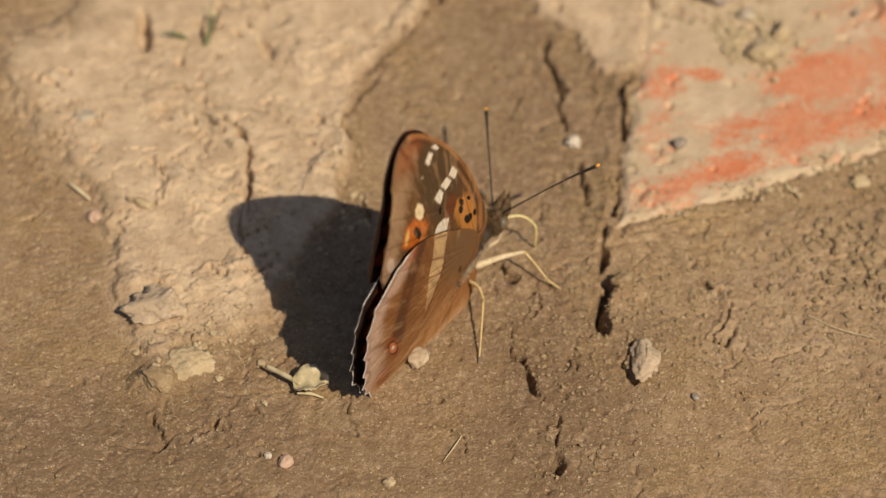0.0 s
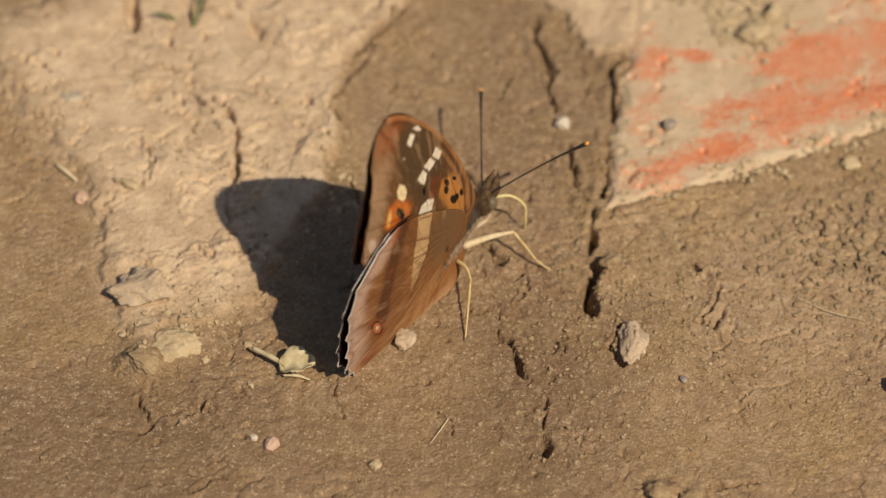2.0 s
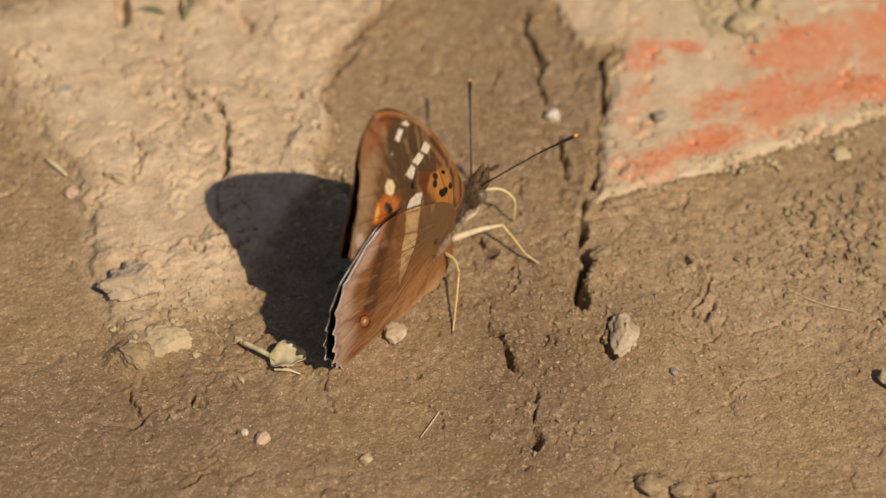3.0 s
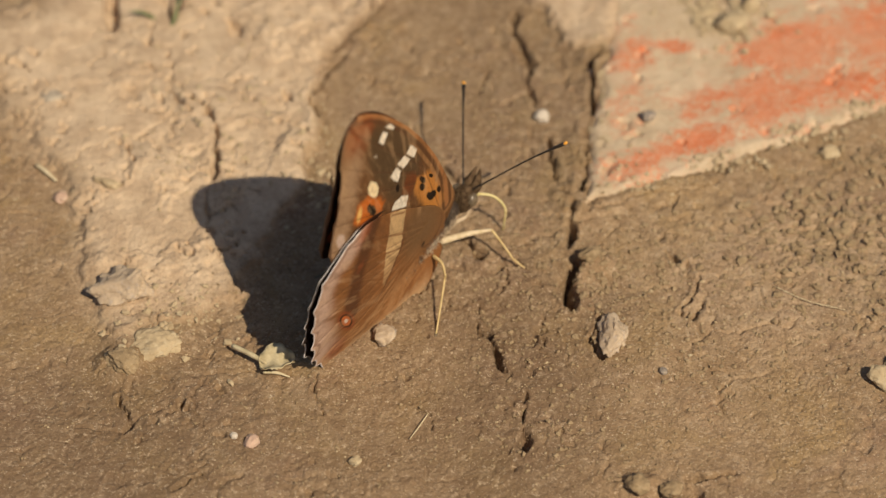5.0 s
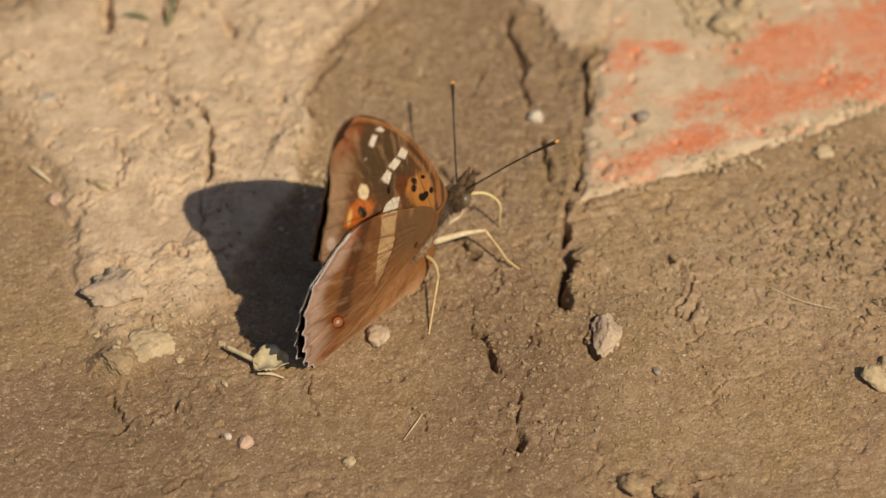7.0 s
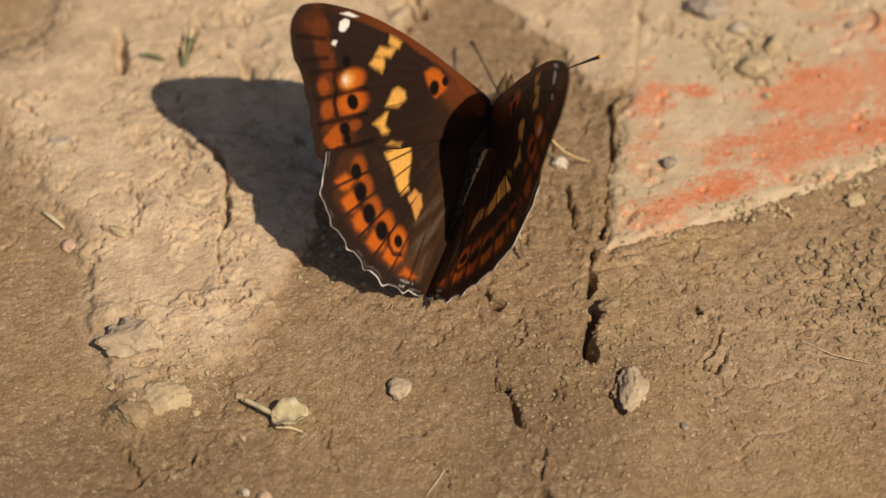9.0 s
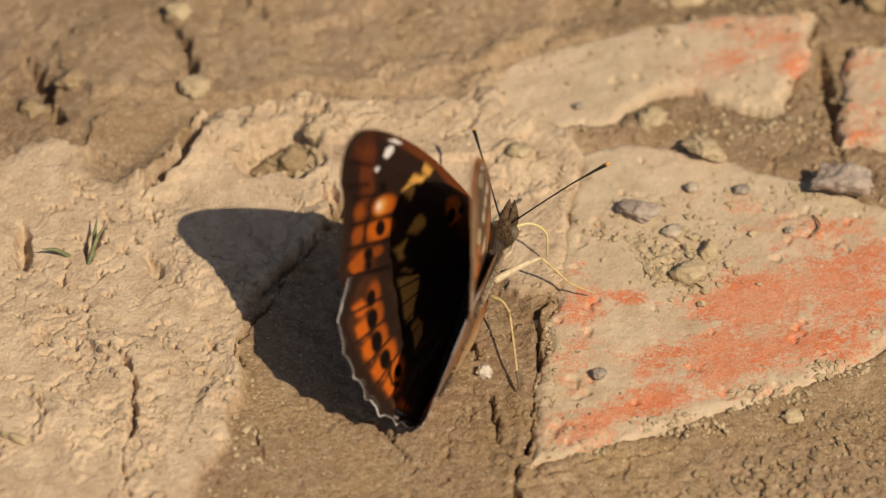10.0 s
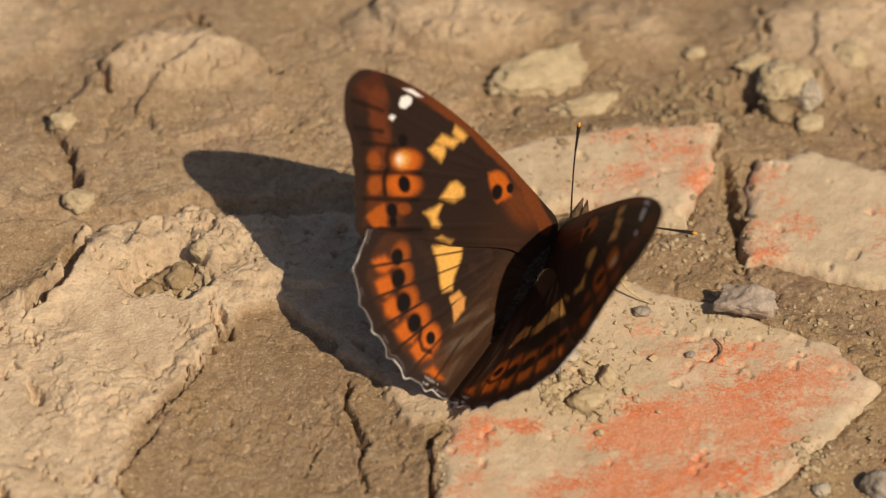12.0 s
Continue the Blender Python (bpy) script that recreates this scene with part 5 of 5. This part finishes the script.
    lay.append((srgb(235, 228, 226), 0.75 * (1 - step(edge, 0.10, 0.26)) * (1 - step(o, 0.9, 1.5))))
    # scale streaks again, the pale ones carrying a painted sheen
    lay.append((srgb(84, 56, 36), 0.32 * step(fan, 0.05, 0.6)))
    lay.append((srgb(206, 166, 122), 0.24 * step(-fan, 0.05, 0.6)))
    return paint(U_HIND, lay, u, v)


def wing_mesh(name, ctrl, centre, side, upper, lower, drop, scallops):
    n, rings = 460, 96
    out = closed_curve(ctrl, n)
    c = np.array(centre, float)
    if scallops:
        lines, size = scallops
        tips = [ln[1] for ln in lines]
        d = np.min([np.hypot(out[:, 0] - a, out[:, 1] - b) for a, b in tips], 0)
        near = 1 - step(line_distance(out[:, 0], out[:, 1], tips), 1.0, 2.2)
        away = (out - c) / np.hypot(*(out - c).T)[:, None]
        out = out + away * (size * near * (np.exp(-(d / 0.7) ** 2) - 0.4))[:, None]
    r = (np.arange(1, rings + 1) / rings)[:, None, None]
    pts = np.concatenate([c[None, :], (c + r * (out - c)[None]).reshape(-1, 2)])
    u, v = pts[:, 0], pts[:, 1]
    lines = HIND_VEINS if drop else FORE_VEINS
    ridge = 0.04 * veins(u, v, lines, 0.35)
    up = np.clip(u, 0, None)
    if drop:
        wide = 0.217 + 0.849 * u + 0.0093 * v + 0.00105 * up * up
        long_ = -0.093 + 0.1269 * up + 1.0018 * v - 0.00054 * up * up + 0.00105 * up * v + 0.00028 * v * v
    else:
        wide = 0.255 + 0.955 * u + 0.1993 * v + 0.00134 * up * up
        long_ = -0.083 + 0.0074 * up + 0.8818 * v - 0.00047 * up * up - 0.00028 * v * v
    camber = (-0.15 if drop else -0.6) * np.sin(np.clip(wide / 38, 0, 1.1) * math.pi) + 0.06 * fbm(u, v, 5, 2, 5) + ridge
    camber = camber - 0.085 * np.clip(-u, 0, 9) ** 1.6 * step(v, -15, -9) - drop
    if drop:
        camber = camber + 0.6 * step(-v, 13, 21) * (1 - step(u, 3, 10))
    m = len(pts)
    half = 0.05 + 0.05 * (1 - np.concatenate([[0], np.repeat(np.arange(1, rings + 1) / rings, n)]))
    edge = (1 - np.concatenate([[0], np.repeat(np.arange(1, rings + 1) / rings, n)])) * np.concatenate([[9], np.tile(np.hypot(*(out - c).T), rings)])
    co = np.concatenate([np.stack([wide * side, long_, camber + half], 1), np.stack([wide * side, long_, camber - half], 1)])
    tri = [(0, 1 + k, 1 + (k + 1) % n) for k in range(n)]
    k = np.arange(n)
    quads = []
    for i in range(rings - 1):
        a = 1 + i * n
        quads.append(np.stack([a + k, a + n + k, a + n + (k + 1) % n, a + (k + 1) % n], 1))
    quads = np.concatenate(quads)
    last = 1 + (rings - 1) * n
    rim = np.stack([last + k, last + k + m, last + (k + 1) % n + m, last + (k + 1) % n], 1)
    tris = np.array(tri)
    fan = np.concatenate([tris, tris[:, ::-1] + m])
    fan = np.concatenate([fan, fan[:, :1]], 1)
    quad = np.concatenate([quads, quads[:, ::-1] + m, rim])
    if side < 0:
        quad = quad[:, ::-1]
    sharp = np.concatenate([quad[:, [0, 1, 2]], quad[:, [0, 2, 3]], fan[:, :3] if side > 0 else fan[:, [2, 1, 0]]])
    me = fast_mesh(name, co * MM, sharp, WING)
    col = np.concatenate([upper(u, v, edge), lower(u, v, edge)])
    a = me.color_attributes.new("pattern", "FLOAT_COLOR", "POINT")
    a.data.foreach_set("color", np.concatenate([np.clip(col, 0, 1), np.ones((2 * m, 1))], 1).astype(np.float32).ravel())
    return me


def lathe(name, rings, material, sides=20):
    """A round body from (y, z, half width, half height) rings."""
    verts, faces = [], []
    for y, z, w, h in rings:
        for k in range(sides):
            a = 2 * math.pi * k / sides
            verts.append(Vector((w * math.cos(a), y, z + h * math.sin(a))) * MM)
    for i in range(len(rings) - 1):
        for k in range(sides):
            faces.append((i * sides + k, i * sides + (k + 1) % sides, (i + 1) * sides + (k + 1) % sides, (i + 1) * sides + k))
    faces.append(tuple(range(sides))[::-1])
    faces.append(tuple((len(rings) - 1) * sides + k for k in range(sides)))
    return mesh_from(name, verts, faces, material)


def hair_mesh(name, rings, count, length, lean, material, seed, turn=(0.94, 2.06)):
    """Short hairs that stand on a body given by the rings of lathe()."""
    rng = random.Random(seed)
    verts, faces = [], []
    for _ in range(count):
        i = rng.randrange(len(rings) - 1)
        t = rng.random()
        y, z, w, h = [a + (b - a) * t for a, b in zip(rings[i], rings[i + 1])]
        an = rng.uniform(turn[0] * math.pi, turn[1] * math.pi)
        p = Vector((w * math.cos(an), y, z + h * math.sin(an))) * 0.96
        d = (Vector((math.cos(an), lean + rng.gauss(0, 0.3), math.sin(an))) + Vector((rng.gauss(0, .25), 0, rng.gauss(0, .25)))).normalized()
        s = d.cross(Vector((rng.gauss(0, 1), rng.gauss(0, 1), rng.gauss(0, 1)))).normalized() * 0.05
        q = d.cross(s).normalized() * 0.05
        ln = length * rng.uniform(0.5, 1.1)
        b = len(verts)
        verts += [(p + s) * MM, (p - s * 0.5 + q) * MM, (p - s * 0.5 - q) * MM, (p + d * ln) * MM]
        faces += [(b, b + 1, b + 3), (b + 1, b + 2, b + 3), (b + 2, b, b + 3)]
    return mesh_from(name, verts, faces, material, False)


def ball(name, x, y, z, rx, ry, rz, material):
    bm = bmesh.new()
    bmesh.ops.create_icosphere(bm, subdivisions=3, radius=1.0)
    for v in bm.verts:
        v.co = Vector((x + v.co.x * rx, y + v.co.y * ry, z + v.co.z * rz)) * MM
    me = bpy.data.meshes.new(name)
    bm.to_mesh(me)
    bm.free()
    me.materials.append(material)
    me.polygons.foreach_set("use_smooth", [True] * len(me.polygons))
    return me


def make_butterfly():
    fly = tagged(new("butterfly"), "brown butterfly with orange and white spotted wings on mud", "butterfly")
    moving = {}
    for key, side in (("L", -1), ("R", 1)):
        moving["fore" + key] = part("forewing", wing_mesh("forewing", FORE, (18, -2.6), side, fore_upper, fore_lower, 0.0, (FORE_VEINS[:5], 0.35)), fly, "forewing with white and orange spots and black eyespots")
        moving["hind" + key] = part("hindwing", wing_mesh("hindwing", HIND, (9.5, -10.5), side, hind_upper, hind_lower, 0.28, (HIND_VEINS, 0.6)), fly, "scalloped hindwing with an orange spotted border")
    thorax = [(-3.2, -0.3, 0.5, 0.9), (-2.0, -0.2, 0.8, 1.6), (0.5, -0.1, 1.05, 2.0), (3.2, -0.2, 1.1, 1.9), (5.4, -0.5, 1.0, 1.5), (6.6, -0.8, 0.75, 0.8)]
    abdomen = [(-17.0, -2.4, 0.2, 0.25), (-15.5, -2.3, 0.5, 0.8), (-12, -1.9, 0.62, 1.3), (-8, -1.4, 0.68, 1.5), (-4, -0.8, 0.8, 1.5), (-2, -0.3, 0.9, 1.2)]
    head = [(6.0, -0.9, 0.7, 0.7), (6.8, -0.9, 1.35, 1.2), (7.9, -0.9, 1.5, 1.3), (8.9, -0.9, 1.1, 1.0), (9.4, -1.0, 0.4, 0.4)]
    # thorax and abdomen are coloured as if shaded by the raised wings
    part("thorax", lathe("thorax", thorax, SHADED_FUR), fly)
    part("abdomen", lathe("abdomen", abdomen, SHADED_FUR), fly)
    part("fur", hair_mesh("fur", thorax[:-1], 3800, 0.8, -0.8, TAN_FUR, 4), fly, "golden brown fur of the breast")
    part("back_fur", hair_mesh("back_fur", abdomen[1:] + thorax[1:-1], 4200, 0.85, -0.9, BACK_FUR, 14, (-0.06, 1.06)), fly, "grey-brown fur along the back")
    part("head", lathe("head", head, CHITIN), fly)
    part("face_fur", hair_mesh("face_fur", head[:-1], 1500, 0.5, 0.3, CHITIN, 24, (0.0, 2.0)), fly, "short dark brown hair on the face")
    part("tuft", hair_mesh("tuft", [(-1.2, 0.2, 1.0, 1.2), (1.4, 0.4, 1.15, 1.3)], 160, 0.9, -0.5, PALE_FUR, 9), fly, "silvery hair tuft at the wing roots")
    for s in (-1, 1):
        part("eye", ball("eye", s * 1.15, 8.0, -0.9, 0.75, 0.95, 0.95, EYE), fly, "dark glossy eye")
        part("palp", tube("palp", [(s * 0.5, 8.4, -1.4), (s * 0.5, 9.9, -0.7), (s * 0.3, 11.4, 0.9)], [0.6, 0.72, 0.08], CHITIN), fly, "brown pointed palp")
    moving["tongue"] = part("tongue", tube("tongue", [(0, 0, 0), (1.9, 1.4, -0.5), (3.4, 1.7, -2.3), (3.7, 0.9, -4.4), (3.6, 0.4, -6.2)], [0.2, 0.17, 0.15, 0.13, 0.1], TONGUE), fly, "thin yellow curved tongue")
    for s in (-1, 1):
        part("foreleg", tube("foreleg", [(s * 1.0, 4.4, -1.4), (s * 1.5, 6.2, -1.9), (s * 1.2, 7.6, -1.7)], [0.3, 0.22, 0.1], TAN_FUR), fly, "short tan folded foreleg")
        mid = part("middle_leg", tube("middle_leg", [(s * 1.2, 1.4, -1.2), (s * 3.4, 4.2, -1.4), (s * 5.2, 6.4, -2.1)], [0.50, 0.36, 0.19], THIGH), fly, "straw-yellow jointed leg")
        part("shin", tube("shin", [(s * 5.2, 6.4, -2.1), (s * 6.9, 6.1, -3.6), (s * 8.6, 5.6, -4.9)], [0.19, 0.15, 0.14], LEG), mid)
        part("foot", tube("foot", [(s * 8.6, 5.6, -4.9), (s * 10.1, 5.7, -5.9), (s * 11.7, 6.0, -6.7)], [0.14, 0.12, 0.08], LEG), mid)
        hind = part("hind_leg", tube("hind_leg", [(s * 1.6, -0.6, -1.3), (s * 3.2, -1.0, -0.9), (s * 4.6, -2.1, -0.8)], [0.26, 0.21, 0.15], LEG), fly, "thin straw-yellow hind leg")
        part("shin", tube("shin", [(s * 4.6, -2.1, -0.8), (s * 6.6, -5.9, -1.0), (s * 8.1, -8.9, -1.4)], [0.16, 0.13, 0.12], LEG), hind)
        part("foot", tube("foot", [(s * 8.1, -8.9, -1.4), (s * 8.6, -9.9, -1.7), (s * 9.2, -10.9, -1.8)], [0.2, 0.2, 0.12], TWIG), hind, "dark foot")
    for key, s in (("L", -1), ("R", 1)):
        feeler = part("antenna", tube("antenna", [(0, 0, 0), (0, 5, 0.25), (0, 10, 0.3), (0, 13, 0.1), (0, 14.9, -0.1)], [0.12, 0.10, 0.10, 0.17, 0.26], BLACK, 8), fly, "thin black clubbed antenna")
        part("tip", ball("tip", 0, 15.1, -0.1, 0.2, 0.34, 0.2, ORANGE_TIP), feeler, "orange antenna tip")
        moving["feeler" + key] = feeler
    return fly, moving


BUTTERFLY, MOVING = make_butterfly()

# seconds, place in mm, turn in degrees, angles of the two wing pairs above the level
BODY_ROWS = [
    (0.0, 1.64, -17.83, 4.73, 16.8, 1.9, -31.9, 90.6, 90.0),
    (1.5, 1.75, -17.61, 4.71, 17.4, 1.6, -32.9, 91.3, 90.0),
    (2.5, 1.51, -17.53, 4.84, 17.7, 2.1, -33.1, 91.4, 90.1),
    (5.5, 1.41, -17.6, 4.86, 17.8, 4.1, -37.1, 91.1, 90.4),
    (6.5, 1.35, -17.58, 4.93, 18.3, 4.2, -37.2, 91.4, 90.6),
    (8.8, 4.26, -2.37, 5.58, 14.6, -2.1, -19.7, 86.5, 90.9),
    (9.0, 6.17, 4.06, 6.2, 18.4, 0.2, -19.8, 66.1, 68.3),
    (9.1, 9.8, 7.3, 6.14, 17.7, -2.05, -34.0, 65.5, 52.0),
    (9.2, 10.03, 9.27, 6.08, 17.0, -4.3, -18.9, 67.4, 70.5),
    (9.3, 13.63, 12.26, 6.31, 18.1, -2.8, -29.0, 80.0, 84.0),
    (9.4, 14.16, 16.0, 6.09, 16.9, -5.4, -24.8, 89.8, 79.5),
    (9.5, 15.14, 17.48, 6.06, 16.9, -0.2, -24.4, 80.8, 81.0),
    (9.7, 15.3, 17.3, 6.25, 18.0, -1.5, -23.8, 81.5, 83.0),
    (9.8, 15.4, 17.2, 6.35, 18.6, -2.2, -23.4, 82.5, 86.0),
    (10.0, 15.43, 17.15, 6.44, 19.2, -2.9, -23.1, 81.3, 82.7),
    (10.5, 15.26, 17.05, 6.22, 18.2, -6.3, -23.0, 82.8, 78.0),
    (11.0, 16.58, 18.29, 6.47, 19.5, -2.7, -26.7, 79.7, 80.4),
    (11.1, 18.35, 20.7, 6.28, 18.15, -1.7, -29.35, 79.0, 89.0),
    (11.2, 20.11, 23.11, 6.09, 16.8, -0.7, -32.0, 74.0, 80.5),
    (11.3, 20.5, 23.5, 6.09, 16.8, -1.1, -30.2, 71.0, 74.5),
    (11.5, 21.08, 24.1, 6.09, 16.9, -1.9, -26.7, 68.0, 71.0),
    (11.6, 24.7, 27.7, 6.35, 17.2, -2.7, -30.0, 76.5, 86.0),
    (11.7, 28.35, 31.33, 6.62, 17.6, -3.6, -33.3, 78.7, 81.7),
    (11.8, 30.75, 34.48, 6.38, 16.53, -3.13, -33.1, 70.5, 70.0),
    (11.9, 33.14, 37.62, 6.14, 15.46, -2.67, -32.9, 67.0, 61.0),
    (12.0, 35.54, 40.77, 5.91, 14.4, -2.2, -32.7, 66.2, 57.2),
]
# seconds, way of one antenna, way of the other, in the butterfly's own space
FEELER_ROWS = [
    (0.0, -0.573, 0.817, -0.067, 0.654, 0.512, 0.556),
    (0.2, -0.352, 0.755, 0.553, 0.712, 0.606, 0.354),
    (0.3, -0.05, 0.352, 0.935, 0.884, -0.015, 0.466),
    (0.4, 0.911, -0.155, 0.383, 0.937, -0.037, 0.346),
    (0.5, 0.773, -0.056, 0.632, 0.885, 0.312, 0.346),
    (0.6, 0.667, 0.055, 0.743, 0.795, 0.47, 0.383),
    (0.7, 0.301, 0.201, 0.932, 0.759, 0.455, 0.465),
    (0.8, -0.02, 0.352, 0.936, 0.721, 0.519, 0.459),
    (0.9, -0.251, 0.622, 0.742, 0.689, 0.68, 0.25),
    (1.5, -0.548, 0.827, -0.127, 0.654, 0.543, 0.526),
    (2.5, -0.56, 0.824, -0.085, 0.631, 0.553, 0.544),
    (5.5, -0.609, 0.789, -0.075, 0.609, 0.552, 0.57),
    (6.5, -0.633, 0.77, -0.079, 0.593, 0.561, 0.577),
    (7.0, -0.633, 0.77, -0.079, 0.593, 0.561, 0.577),
    (7.2, -0.782, 0.603, -0.161, 0.549, 0.734, 0.4),
    (8.0, 0.141, 0.886, 0.442, 0.7, 0.346, 0.461),
    (8.8, 0.881, 0.022, 0.473, 0.851, -0.042, 0.523),
    (8.9, 0.46, 0.885, -0.073, 0.802, 0.109, 0.564),
    (9.0, -0.522, 0.668, -0.53, 0.752, 0.26, 0.606),
    (9.2, -0.452, 0.841, -0.297, 0.771, 0.422, 0.476),
    (9.3, -0.584, 0.741, -0.331, 0.816, 0.353, 0.458),
    (9.4, -0.517, 0.802, -0.299, 0.916, -0.024, 0.399),
    (9.45, 0.37, 0.866, 0.337, 0.896, 0.047, 0.433),
    (9.5, 0.815, -0.105, 0.57, 0.876, 0.119, 0.467),
    (9.55, 0.353, 0.855, 0.379, 0.835, 0.255, 0.466),
    (9.6, -0.523, 0.813, -0.256, 0.795, 0.391, 0.464),
    (10.0, -0.571, 0.803, -0.171, 0.705, 0.472, 0.53),
    (10.5, -0.56, 0.823, -0.101, 0.731, 0.477, 0.487),
    (11.0, -0.59, 0.784, -0.195, 0.764, 0.35, 0.542),
    (11.1, -0.307, 0.563, 0.767, 0.798, 0.39, 0.446),
    (11.2, 0.009, 0.198, 0.98, 0.831, 0.431, 0.351),
    (11.5, -0.003, 0.37, 0.929, 0.849, 0.42, 0.322),
    (11.7, 0.057, 0.287, 0.956, 0.822, 0.435, 0.368),
    (12.0, 0.021, 0.267, 0.963, 0.953, 0.2, 0.227),
]


# seconds, sideways swing of the tongue in degrees
TONGUE_ROWS = [(0.0, 4), (0.6, 0), (1.5, 4), (3.2, 2), (4.8, 0), (5.2, -8), (5.4, 8), (5.5, -10), (5.7, -12), (6.0, 6), (6.4, 2), (7.0, 4), (7.2, -14), (8.8, 0), (12.0, 0)]


def motions():
    rows = sorted(BODY_ROWS)
    rest = [r for r in rows if r[0] == 6.5][0]
    rows = sorted(rows + [(7.2, *rest[1:])])
    walk(BUTTERFLY, [(r[0], pose(r[1] * MM, r[2] * MM, r[3] * MM, r[4], r[5], r[6])) for r in rows])
    for key, side, col in (("L", -1, 7), ("R", 1, 8)):
        fore, hind = [], []
        for r in rows:
            shut = r[0] < 8.9
            droop, twist = ((3.1, 0.5) if side > 0 else (-4.4 if r[0] < 1 else -6.6, -2.6)) if r[0] < 8 else ((2.4, 3.5) if side > 0 else (0.2, -1.5)) if shut else (12.0 if side > 0 and r[col] < 72 else 9.6, 14.4)
            at = Matrix.Translation((side * HINGE_X * MM, 0, HINGE_Z * MM))
            fore.append((r[0], at @ pose(0, 0, 0, 0, -side * r[col], 0) @ pose(0, 0, 0, twist, 0, 0) @ pose(0, 0, 0, 0, 0, side * (-0.9 if shut else 0.0))))
            hind.append((r[0], at @ pose(0, 0, 0, 0, -side * (r[col] - droop), 0)))
        walk(MOVING["fore" + key], fore)
        walk(MOVING["hind" + key], hind)
    walk(MOVING["tongue"], [(t, pose(0.5 * MM, 9.0 * MM, -1.6 * MM, 0, 0, turn)) for t, turn in TONGUE_ROWS])
    feel = sorted(FEELER_ROWS)
    for key, side, col in (("L", -1, 1), ("R", 1, 4)):
        walk(MOVING["feeler" + key], [(r[0], Matrix.Translation((side * 0.6 * MM, 8.8 * MM, -0.3 * MM)) @ Vector(r[col:col + 3]).to_track_quat("Y", "Z").to_matrix().to_4x4()) for r in feel])


motions()
